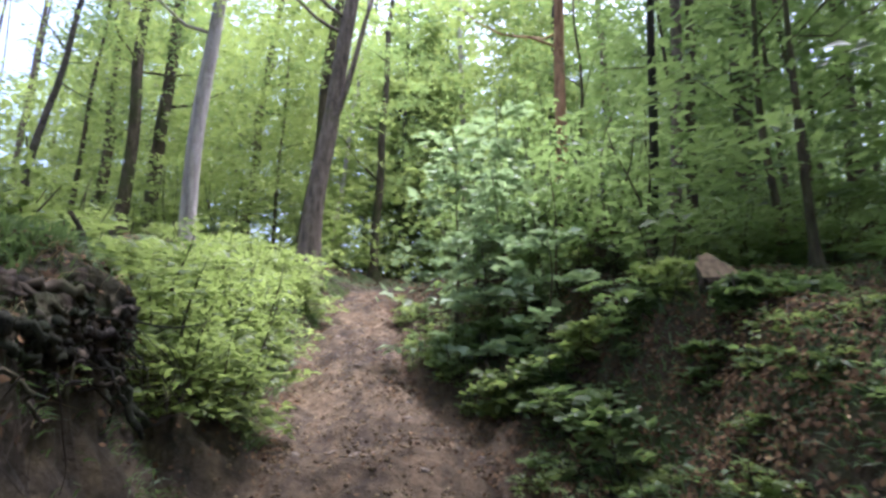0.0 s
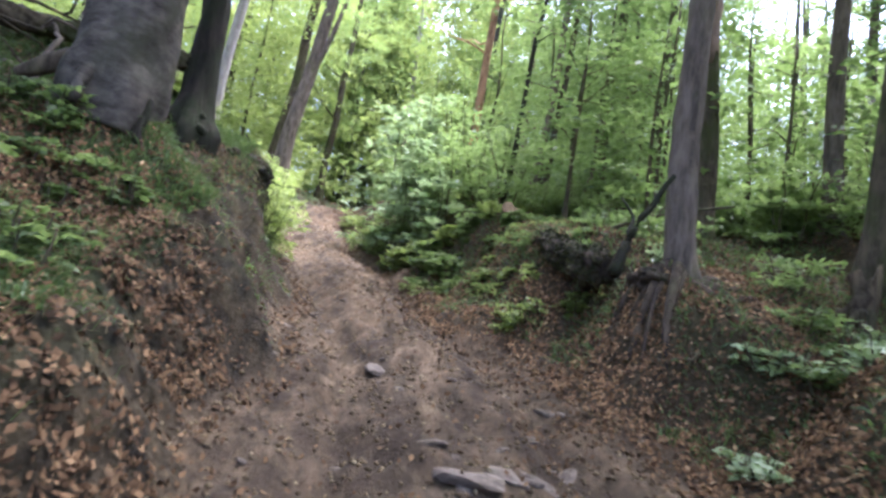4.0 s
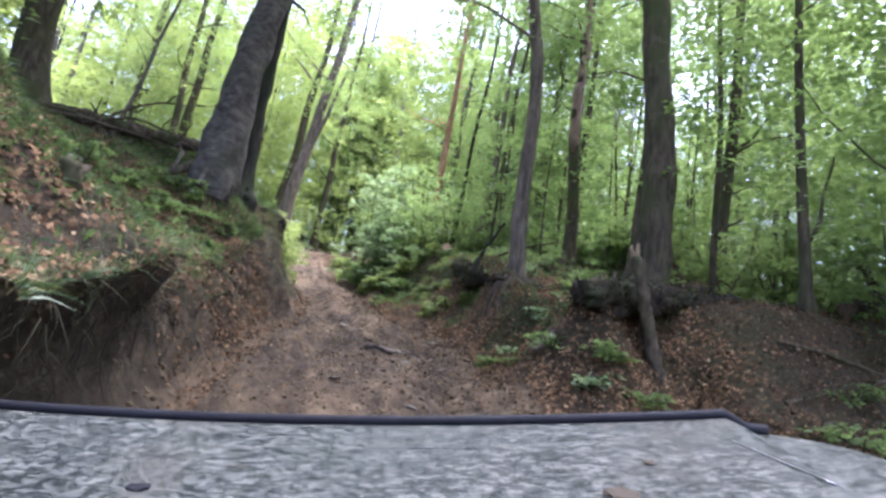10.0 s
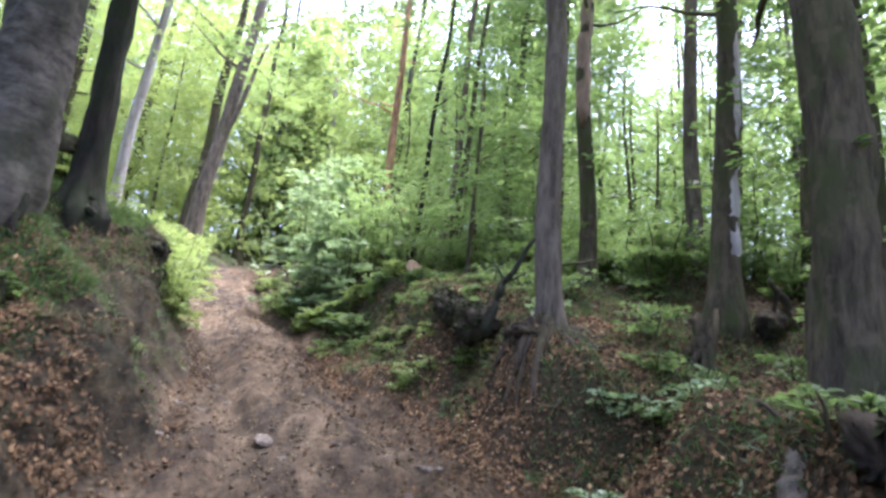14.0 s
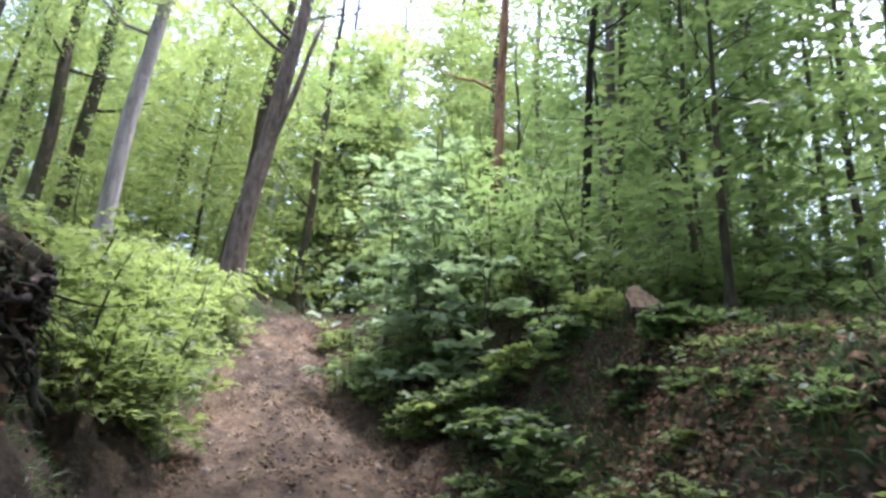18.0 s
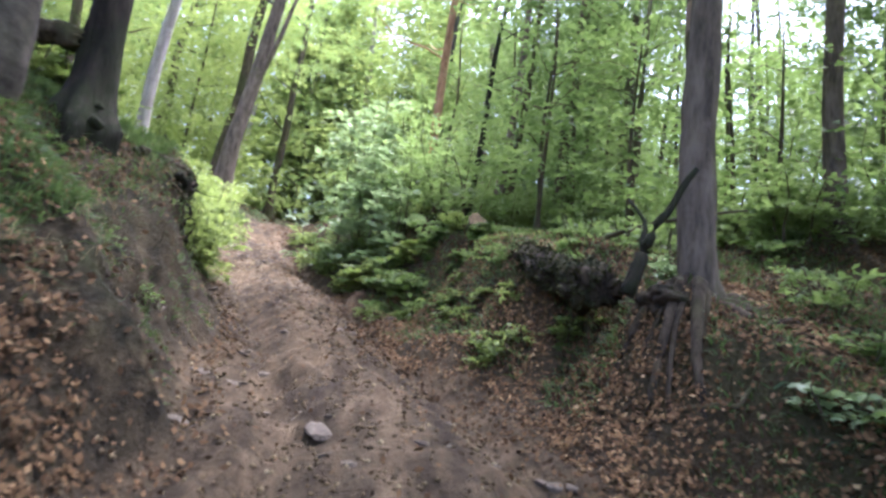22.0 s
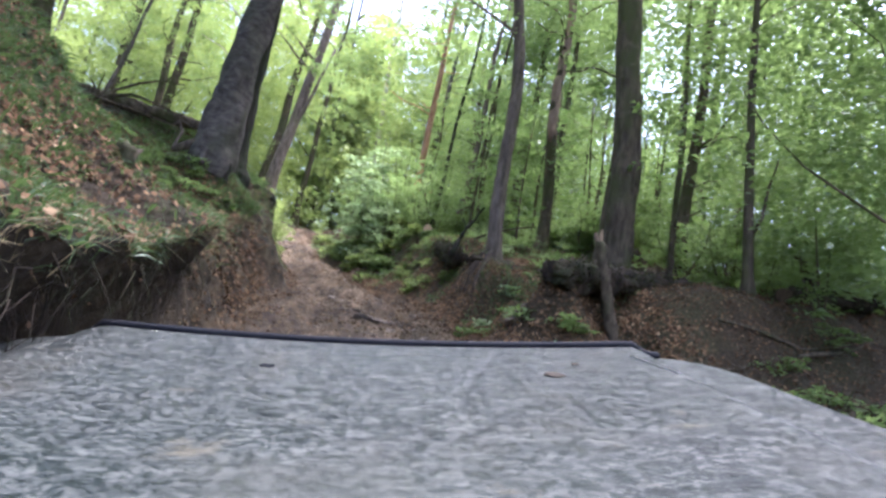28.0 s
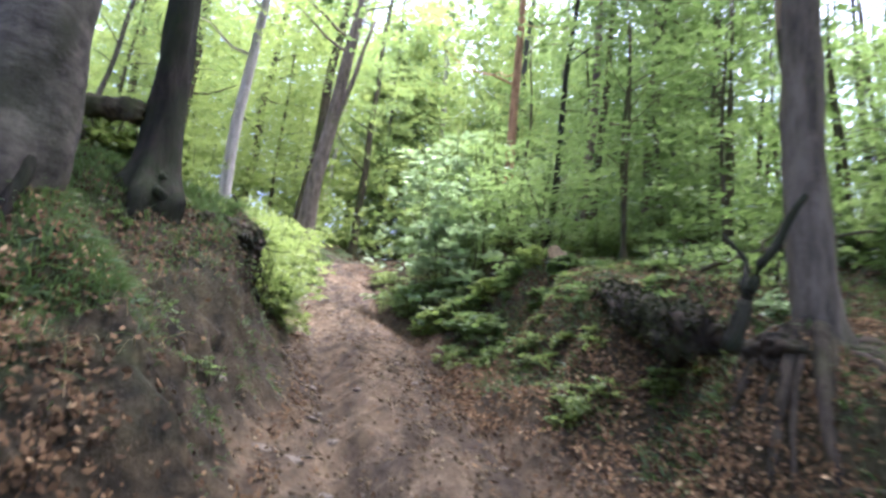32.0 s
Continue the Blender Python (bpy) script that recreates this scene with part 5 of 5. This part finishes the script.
# ---- stones ----
def stone_mesh(seed):
    r = np.random.default_rng(seed)
    bm = bmesh.new()
    bmesh.ops.create_icosphere(bm, subdivisions=2, radius=1.0)
    cut = [(unit(r.normal(0, 1, 3)), r.uniform(0.55, 0.85)) for _ in range(9)]
    for v in bm.verts:
        c = np.array(v.co)
        for n, d in cut:
            over = c @ n - d
            if over > 0:
                c = c - n * over * 0.9
        v.co = c + r.normal(0, 0.02, 3)
    me = bpy.data.meshes.new("stone")
    bm.to_mesh(me)
    bm.free()
    me.materials.append(STONE)
    return me


def stone_material():
    m, n, l, b = mat("field_stone")
    a, c = noise_tex(n, l, 3.0, 6.0), noise_tex(n, l, 20.0, 5.0)
    r = ramp(n, [(0.3, (0.08, 0.062, 0.043)), (0.55, (0.15, 0.12, 0.088)), (0.75, (0.28, 0.24, 0.19))])
    l.new(a.outputs["Fac"], r.inputs[0])
    l.new(r.outputs[0], b.inputs["Base Color"])
    b.inputs["Roughness"].default_value = 0.85
    bump(n, l, b, c.outputs["Fac"], 0.6, 0.05)
    return m


STONE = stone_material()
stones = [stone_mesh(k) for k in range(6)]
r4 = np.random.default_rng(44)
PLACED = [(-0.28, 0.24, 0.11), (-0.53, 0.67, 0.12), (-0.74, 0.69, 0.09), (0.2, -0.1, 0.17), (0.63, -1.97, 0.24), (1.45, -1.55, 0.17), (0.95, -1.85, 0.2), (-0.34, 1.45, 0.1), (-0.58, 1.75, 0.08), (-0.66, -0.26, 0.09), (0.45, -1.65, 0.11), (0.11, -3.6, 0.07), (1.25, -1.0, 0.1), (0.9, -2.4, 0.09), (-0.45, 0.9, 0.06), (-0.9, 8.6, 0.09), (-0.6, 9.4, 0.08), (-0.75, 2.9, 0.09), (-1.1, 3.1, 0.07), (-1.2, 1.0, 0.07)]
for k in range(120):
    y = r4.uniform(-5.5, 12)
    x = np.interp(y, CENTRE_Y, CENTRE_X) + r4.normal(0, 0.6)
    PLACED.append((x, y, r4.uniform(0.02, 0.06)))
for k, (x, y, s) in enumerate(PLACED):
    ob = new("stone", stones[k % 6])
    ob.matrix_world = Matrix.LocRotScale((x, y, gz(x, y) - s * (0.12 if s < 0.13 else 0.24)), Euler((r4.uniform(-0.3, 0.3), r4.uniform(-0.3, 0.3), r4.uniform(0, 6))), (s * 1.35, s, s * (0.5 if s < 0.06 else 0.26)))
    tagged(ob, "pale angular stone set in the dirt track" if s > 0.06 else "small brown stone on the dirt track", "stone", "stones on the track")


# ---- leaf litter, grass, roots on the banks ----
def scatter(count, x0, x1, y0, y1, weight, seed):
    r = np.random.default_rng(seed)
    x, y = r.uniform(x0, x1, count), r.uniform(y0, y1, count)
    _, u, v, mid = lay(x, y)
    keep = r.uniform(0, 1, count) < weight(x, y, u, v, r)
    return x[keep], y[keep]


def normals(x, y, e=0.05):
    zx = (ground_z(x + e, y) - ground_z(x - e, y)) / (2 * e)
    zy = (ground_z(x, y + e) - ground_z(x, y - e)) / (2 * e)
    return unit(np.stack([-zx, -zy, np.ones_like(zx)], 1))


patches, patches2 = waves(51, 1.1), waves(52, 0.45)


def litter(name, count, area, size, weight, seed, label, material=LITTER):
    r = np.random.default_rng(seed)
    x, y = scatter(count, *area, weight, seed)
    n = unit(normals(x, y) + r.normal(0, 0.35, (len(x), 3)))
    way = r.normal(0, 1, (len(x), 3))
    way = unit(way - n * (way * n).sum(-1, keepdims=True))
    z = ground_z(x, y)
    c = np.stack([x + hang(x, y, z), y, z], 1) + normals(x, y) * r.uniform(0.01, 0.05, len(x))[:, None]
    v, f = leaf_arrays(c, way, n, size * r.uniform(0.6, 1.4, len(x)), 0.6, -0.25)
    return tagged(mesh_object(name, v, f, material), label, "leaf litter", kind="stuff")


def litter_weight(x, y, u, v, r):
    near = np.maximum(u, v)
    drift = 0.5 + 0.5 * np.tanh(1.6 * patches(x, y) + 0.8 * patches2(x, y))
    return np.where(u > 0.9 * np.interp(y, FACE_Y, FACE_W), 1, np.where((u > 0) & (y > -4.5), np.where(y < -1.2, 0.7, 0.3), np.where(u > 0, 0.25, 1))) * np.where(near < -0.25, 0.07 + 0.45 * drift * (v > -1.0) * smooth(-1.2, -0.1, v), np.where(near < 0.5, (0.22 + 0.6 * drift) * np.where((y > 0.3) & (y < 4) & (u > 0), 0.75, 1), 0.5 + 0.5 * drift))


litter("leaf_litter", 330000, (-6, 8.5, -11, 16), 0.045, litter_weight, 91, "brown fallen beech leaves over the banks")
litter("leaf_litter", 90000, (-4.2, -0.9, -9.8, 3.4), 0.045, lambda x, y, u, v, r: (u > np.interp(y, FACE_Y, FACE_W)) * (y < 0.3) * (0.45 + 0.55 * (patches(x + 3, y) + 0.6 * patches2(x, y) > 0.0)), 90, "dry brown beech leaves drifted on the bank top", LITTER_DRY)
litter("leaf_litter", 24000, (-2.9, -0.4, -5.2, -0.2), 0.045, lambda x, y, u, v, r: (u > 0.05) * (0.12 + 0.88 * (patches(x + 3, y) + 0.7 * patches2(x, y) > -0.1)) * smooth(-5.2, -4.4, y) * (1 - smooth(-1.2, -0.2, y)), 87, "brown beech leaves lying thick on the bank")
litter("leaf_litter", 40000, (0.7, 4.6, -6, 5.5), 0.042, lambda x, y, u, v, r: (v > -0.2) * (0.15 + 0.6 * (patches(x, y + 5) + 0.7 * patches2(x, y) > 0.1)), 86, "brown leaves on the bank below the terrace")
litter("leaf_litter", 60000, (0.9, 4.2, -4.6, 4.5), 0.042, lambda x, y, u, v, r: (v > 0.0) * (v < 2.2) * (0.2 + 0.7 * (patches(x + 2, y) + 0.7 * patches2(x, y + 1) > -0.1)), 84, "dry pale-brown leaves drifted on the bank below the terrace", LITTER_DRY)
litter("leaf_litter", 50000, (-16, 18, -10, 34), 0.11, lambda x, y, u, v, r: 0.8 * (np.maximum(u, v) > 0.3) * ((x < -6) | (x > 8.5) | (y > 16)), 92, "brown fallen leaves on the forest floor")


def clods(name, count, area, seed, label):
    """Crumbs of soil and gravel too small and many to count."""
    r = np.random.default_rng(seed)
    x, y = scatter(count, *area, lambda x, y, u, v, r: np.where(np.maximum(u, v) < 0.15, 0.35 + 0.65 * (patches2(x, y) > 0.1), 0.0), seed)
    k = len(x)
    s = r.uniform(0.006, 0.026, k)[:, None, None] * r.uniform(0.6, 1.3, (k, 6, 1))
    octa = np.array([(1, 0, 0), (0, 1, 0), (-1, 0, 0), (0, -1, 0), (0, 0, 0.8), (0, 0, -0.8)])
    v = np.stack([x, y, ground_z(x, y) + 0.003], 1)[:, None] + octa * s
    tri = np.array([(0, 1, 4), (1, 2, 4), (2, 3, 4), (3, 0, 4), (1, 0, 5), (2, 1, 5), (3, 2, 5), (0, 3, 5)])
    f = (np.arange(k)[:, None, None] * 6 + tri).reshape(-1, 3)
    return tagged(mesh_object(name, v.reshape(-1, 3), f, CLOD), label, "gravel", kind="stuff")


CLOD = litter_material("soil_crumb", [(0.0, (0.05, 0.035, 0.0177)), (0.6, (0.11, 0.08, 0.0424)), (0.85, (0.16, 0.12, 0.064)), (1.0, (0.24, 0.195, 0.112))])
clods("soil_crumbs", 26000, (-2.6, 2.8, -6.5, 14), 99, "brown soil crumbs and gravel on the track")


def grass(name, count, area, height, weight, material, seed, label, lean=0.5, width=0.006):
    r = np.random.default_rng(seed)
    x, y = scatter(count, *area, weight, seed)
    k = len(x)
    n = unit(normals(x, y) * 0.6 + (0, 0, 0.6) + r.normal(0, lean, (k, 3)))
    h = height * r.uniform(0.5, 1.3, k)
    z = ground_z(x, y)
    base = np.stack([x + hang(x, y, z), y, z - 0.01], 1)
    side = unit(np.cross(n, r.normal(0, 1, (k, 3)))) * (width * r.uniform(0.7, 1.4, k))[:, None]
    mid = base + n * (h * 0.55)[:, None]
    tip = base + n * h[:, None]
    tip[:, 2] -= h * 0.3
    tip[:, :2] += n[:, :2] * (h * 0.35)[:, None]
    v = np.stack([base - side, base + side, mid + side * 0.8, mid - side * 0.8, tip], 1).reshape(-1, 3)
    i = np.arange(k)[:, None] * 5
    f = np.concatenate([i + (0, 1, 2), i + (0, 2, 3), i + (3, 2, 4)], 1).reshape(-1, 3)
    return tagged(mesh_object(name, v, f, material), label, "grass", kind="stuff")


def bank_grass(x, y, u, v, r):
    fw = np.interp(y, FACE_Y, FACE_W)
    tuft = 0.5 + 0.5 * np.tanh(2.0 * patches(x + 7, y) + patches2(x, y))
    return (u > fw * 0.9) * (u < fw + 2.6) * (0.15 + 0.85 * tuft) * (1 - smooth(3.4, 4.4, y)) * (1 - 0.9 * smooth(-0.4, 0.6, y) * (1 - smooth(0.25, 0.8, u - fw)))


grass("bank_grass", 190000, (-5.5, -0.8, -10, 3.5), 0.12, bank_grass, GRASS, 93, "thin green grass on the earth bank", 0.5, 0.006)
grass("dry_grass", 90000, (-3.2, -0.7, -10.0, 3.4), 0.13, lambda x, y, u, v, r: np.exp(-(((u / np.interp(y, FACE_Y, FACE_W) - 1.0) / 0.22) ** 2)) * (0.3 + 0.7 * (patches2(x, y) > 0)) * np.where(y > -3, 0.25, 1), STRAW, 94, "dry straw-coloured grass hanging over the bank lip", 0.6, 0.002)
grass("lip_grass", 60000, (-3.2, -0.7, -10.0, 3.4), 0.14, lambda x, y, u, v, r: np.exp(-(((u / np.interp(y, FACE_Y, FACE_W) - 1.1) / 0.28) ** 2)) * (0.2 + 0.8 * (patches2(x + 2, y) > 0)) * np.where(y > 0.4, 0.3, 1), GRASS, 89, "thin green grass hanging over the bank lip", 0.55, 0.002)
grass("face_grass", 15000, (-2.6, -0.6, -0.6, 4.2), 0.07, lambda x, y, u, v, r: (u > 0.1) * (0.1 + 0.9 * (patches(x + 1, y) + patches2(x, y + 3) > 0.5)), GRASS, 85, "thin grass and moss tufts on the earth face", 0.6, 0.004)
grass("overhang_grass", 14000, (-3.0, -1.3, 1.9, 3.7), 0.16, lambda x, y, u, v, r: (u > 1.05 * np.interp(y, FACE_Y, FACE_W)) * (0.25 + 0.75 * (patches2(x, y) > -0.2)), GRASS, 83, "long green grass on top of the overhanging bank", 0.5, 0.005)
grass("verge_grass", 24000, (-5, -1.2, 5, 16), 0.2, lambda x, y, u, v, r: (u > 0.0) * (u < 1.6) * 0.8, GRASS, 95, "bright green grass along the bend of the track")
grass("terrace_grass", 120000, (0.3, 6, -3.5, 12), 0.12, lambda x, y, u, v, r: (v > 0.25) * 0.6 * (patches(x, y) > -0.3), GRASS, 96, "sparse green grass on the terrace")


def rootlets(name, count, y0, y1, seed, label):
    """Fine roots hanging from the undercut lips of the bank."""
    r = np.random.default_rng(seed)
    arrays = []
    for _ in range(count):
        y = r.uniform(y0, y1)
        fw, fh = np.interp(y, FACE_Y, FACE_W), np.interp(y, FACE_Y, FACE_H)
        x = np.interp(y, CENTRE_Y, CENTRE_X) - np.interp(y, HALF_Y, HALF_X) - np.interp(y, (0.6, 2.4, 4.2, 6, 8), (0, 0.05, 0.2, 0.15, 0)) - fw * r.uniform(0.35, 0.8)
        z = np.interp(y, ROAD_Y, ROAD_Z) + fh * r.uniform(0.75, 1.0)
        ln = r.uniform(0.15, 0.6)
        p = bent((x + 0.12, y, z), (x + r.uniform(-0.05, 0.2), y + r.normal(0, 0.25), z - ln), 7, 0.06, r)
        rr = r.uniform(0.0012, 0.004)
        arrays.append(tube_arrays(p, np.linspace(rr, rr * 0.4, 7), 5))
    v, f = join(arrays)
    return tagged(mesh_object(name, v, f, ROTTEN, smooth=True), label, "roots", kind="stuff")


rootlets("hanging_roots", 170, -9.2, -5.6, 97, "fine dark roots hanging from the undercut bank")
rootlets("hanging_roots", 80, 0.8, 4.0, 98, "dark twisted roots under the overhanging bank")


# ---- the vehicle, standing on the track at its lowest stop ----
def hood_material():
    m, n, l, b = mat("muddy_paint")
    fine = noise_tex(n, l, 75.0, 4.0, 0.65, (0.55, 1, 1))
    mid = noise_tex(n, l, 20.0, 6.0, 0.75, (0.6, 1, 1))
    big = noise_tex(n, l, 2.2, 4.0, 0.6, (1, 0.6, 1))
    paint = ramp(n, [(0.4, (0.004, 0.006, 0.005)), (0.62, (0.022, 0.027, 0.023))])
    l.new(mid.outputs["Fac"], paint.inputs[0])
    flake = ramp(n, [(0.47, (0, 0, 0)), (0.54, (1, 1, 1))])
    l.new(fine.outputs["Fac"], flake.inputs[0])
    dust = ramp(n, [(0.36, (0.034, 0.038, 0.033)), (0.64, (0.14, 0.14, 0.118))])
    l.new(mid.outputs["Fac"], dust.inputs[0])
    col = mixed(n, l, flake.outputs[0], paint.outputs[0], dust.outputs[0])
    r3 = ramp(n, [(0.52, (0, 0, 0)), (0.68, (0.45, 0.45, 0.45))])
    l.new(big.outputs["Fac"], r3.inputs[0])
    col = mixed(n, l, r3.outputs[0], col, (0.07, 0.066, 0.05))
    ochre = noise_tex(n, l, 6.0, 5.0, 0.7, (0.6, 1, 1))
    r5 = ramp(n, [(0.62, (0, 0, 0)), (0.7, (0.7, 0.7, 0.7))])
    l.new(ochre.outputs["Fac"], r5.inputs[0])
    col = mixed(n, l, r5.outputs[0], col, (0.13, 0.11, 0.07))
    green = noise_tex(n, l, 1.3, 3.0, 0.5)
    r4 = ramp(n, [(0.45, (0, 0, 0)), (0.65, (0.25, 0.25, 0.25))])
    l.new(green.outputs["Fac"], r4.inputs[0])
    col = mixed(n, l, r4.outputs[0], col, (0.036, 0.047, 0.036))
    l.new(col, b.inputs["Base Color"])
    rr = ramp(n, [(0.42, (0.42, 0.42, 0.42)), (0.6, (0.85, 0.85, 0.85))])
    l.new(fine.outputs["Fac"], rr.inputs[0])
    l.new(rr.outputs[0], b.inputs["Roughness"])
    b.inputs["Specular IOR Level"].default_value = 0.2
    bump(n, l, b, fine.outputs["Fac"], 0.35, 0.004)
    return m


def plain(name, color, rough, metal=0.0):
    m, n, l, b = mat(name)
    t = noise_tex(n, l, 18.0, 4.0)
    l.new(mixed(n, l, t.outputs["Fac"], color, tuple(c * 0.6 + 0.02 for c in color)), b.inputs["Base Color"])
    b.inputs["Roughness"].default_value, b.inputs["Metallic"].default_value = rough, metal
    b.inputs["Specular IOR Level"].default_value = 0.5 if rough < 0.5 else 0.15
    return m


PAINT, RUBBER, STEEL, MUD = hood_material(), plain("black_rubber", (0.004, 0.004, 0.006), 0.7), plain("dusty_steel", (0.4, 0.4, 0.4), 0.4, 1.0), plain("dried_mud", (0.07, 0.055, 0.035), 0.95)
LAMP_GLASS = plain("lamp_glass", (0.6, 0.6, 0.62), 0.1)


def build_vehicle():
    # its own axes: x right, y ahead, z up from the eye; camera's mean pose
    frame_of = Matrix.Translation((0.05, -9.8, -0.735)) @ pose(0, 0, 0, 0, 0, -8.95) @ pose(0, 0, 0, 12.25, 0, 0) @ pose(0, 0, 0, 0, -7.35, 0)
    car = new("off_road_vehicle")
    car.matrix_world = frame_of
    car.empty_display_size = 0.2
    tagged(car, "mud-splashed grey-green off-road vehicle standing on the track", "car")
    # hood edges sized to fit the camera's view
    D, L, R = 1.6, -1.36, 0.93

    def top(x, y):
        s = np.clip((D - y) / 1.1, 0, 1)
        return -(0.45 - 0.024 * (x / 0.9) ** 2) - 0.012 * np.sin(s * np.pi) + 0.03 * s - 0.05 * smooth(0.92, 1.0, np.abs((x + 0.24) / 1.13)) ** 2

    nx, ny = 60, 68
    X, Y = np.meshgrid(np.linspace(0, 1, nx), np.linspace(0, 1, ny))
    yy = -0.38 + (D + 0.38) * Y
    flare = 0.19 * (1 - np.exp(-(D - yy) / 0.12))
    xx = (L - flare) + (R + flare - L + flare) * X
    yy = yy + 0.012 * np.sin(xx * 2)
    zz = top(xx, yy)
    verts = np.stack([xx, yy, zz], -1).reshape(-1, 3)
    i = np.arange(nx * ny).reshape(ny, nx)
    faces = np.stack([i[:-1, :-1], i[:-1, 1:], i[1:, 1:], i[1:, :-1]], -1).reshape(-1, 4)
    low = verts - (0, 0, 0.02)
    rim = np.concatenate([i[0], i[1:, -1], i[-1, -2::-1], i[-2:0:-1, 0]])
    nxt, k = np.roll(rim, -1), len(verts)
    edge = np.stack([rim, rim + k, nxt + k, nxt], -1)
    hood = mesh_object("hood", np.concatenate([verts, low]), np.concatenate([faces, faces[:, ::-1] + k, edge]), PAINT, car, "grey-green hood splashed with dried mud", smooth=True)
    # black strip along the front edge
    xs = np.linspace(L, R, 40)
    p = np.stack([xs, D + 0.012 + 0.012 * np.sin(xs * 2), top(xs, D + 0 * xs) + 0.006], 1)
    v, f = tube_arrays(p, np.full(40, 0.016), 8)
    mesh_object("edge_strip", v, f, RUBBER, hood, "black rubber strip on the front edge", smooth=True)
    # a dried clod and a washer nozzle
    r = np.random.default_rng(5)
    for x, y, s, m, name in ((0.39, 1.13, 0.028, MUD, "mud_clod"), (-0.54, 1.14, 0.018, RUBBER, "washer_nozzle"), (0.5, 1.3, 0.012, MUD, "mud_clod")):
        bm = bmesh.new()
        bmesh.ops.create_icosphere(bm, subdivisions=2, radius=1.0)
        for vv in bm.verts:
            vv.co = Vector((vv.co.x * s * 1.3, vv.co.y * s, vv.co.z * s * 0.22)) * (1 + r.normal(0, 0.16))
        ob = part(name, bm, m, hood)
        ob.location = (x, y, float(top(x, y)) + 0.004)
    # a thin steel strip added for a bright streak, placed to fit the camera's view
    t = np.linspace(0, 1, 14)
    cx, cy = 0.745 + 0.065 * t, 1.43 - 0.28 * t
    v, f = tube_arrays(np.stack([cx, cy, top(cx, cy) + 0.001], 1), np.full(14, 0.0025), 6)
    mesh_object("streak_strip", v, f, STEEL, hood, "thin steel strip for a bright streak on the hood", smooth=True)
    # body under the hood
    def box(name, lo, hi, material, parent=car, label="", bevel=0.03):
        bm = bmesh.new()
        bmesh.ops.create_cube(bm, size=1.0)
        for vv in bm.verts:
            vv.co = Vector([lo[q] + (hi[q] - lo[q]) * (vv.co[q] + 0.5) for q in range(3)])
        bmesh.ops.bevel(bm, geom=list(bm.edges), offset=bevel, segments=2, affect="EDGES")
        return part(name, bm, material, parent, label)

    box("fender", (L - 0.16, -0.4, -0.95), (L - 0.02, 1.42, -0.53), PAINT)
    box("fender", (R + 0.02, -0.4, -0.95), (R + 0.16, 1.42, -0.53), PAINT)
    grille = box("grille", (L + 0.05, 1.38, -0.95), (R - 0.05, 1.45, -0.45), PAINT)
    for x in np.linspace(L + 0.5, R - 0.5, 8):
        box("slot", (x - 0.03, 1.452, -0.85), (x + 0.03, 1.46, -0.55), RUBBER, grille, "dark grille slot", 0.003)
    for x in (L + 0.25, R - 0.25):
        bm = bmesh.new()
        bmesh.ops.create_cone(bm, cap_ends=True, segments=24, radius1=0.1, radius2=0.085, depth=0.05, matrix=pose(x, 1.475, -0.68, -90, 0, 0))
        part("headlight", bm, LAMP_GLASS, car, "round clear headlight")
    box("bumper", (L - 0.1, 1.47, -1.05), (R + 0.1, 1.6, -0.93), STEEL)
    box("cowl", (L - 0.15, -0.6, -0.68), (R + 0.15, -0.38, -0.46), RUBBER)
    box("chassis", (L + 0.2, -1.6, -1.1), (R - 0.2, 1.4, -0.9), RUBBER)
    box("body_floor", (L - 0.1, -1.7, -0.9), (R + 0.1, -0.4, -0.8), PAINT)
    inv = frame_of.inverted()
    for sx in (L + 0.05, R - 0.05):
        for sy in (0.95, -1.35):
            w = frame_of @ Vector((sx, sy, -1.1))
            c = inv @ Vector((w.x, w.y, gz(w.x, w.y) + 0.35))
            bm = bmesh.new()
            bmesh.ops.create_cone(bm, cap_ends=True, segments=32, radius1=0.36, radius2=0.36, depth=0.24, matrix=Matrix.Translation((sx, sy, c.z)) @ pose(0, 0, 0, 0, 90, 0))
            bmesh.ops.bevel(bm, geom=[e for e in bm.edges if e.calc_length() < 0.1], offset=0.04, segments=2, affect="EDGES")
            wheel = part("tyre", bm, RUBBER, car, "muddy black off-road tyre")
            bm = bmesh.new()
            bmesh.ops.create_cone(bm, cap_ends=True, segments=24, radius1=0.2, radius2=0.2, depth=0.25, matrix=Matrix.Translation((sx, sy, c.z)) @ pose(0, 0, 0, 0, 90, 0))
            part("rim", bm, STEEL, wheel, "dusty steel rim")


build_vehicle()
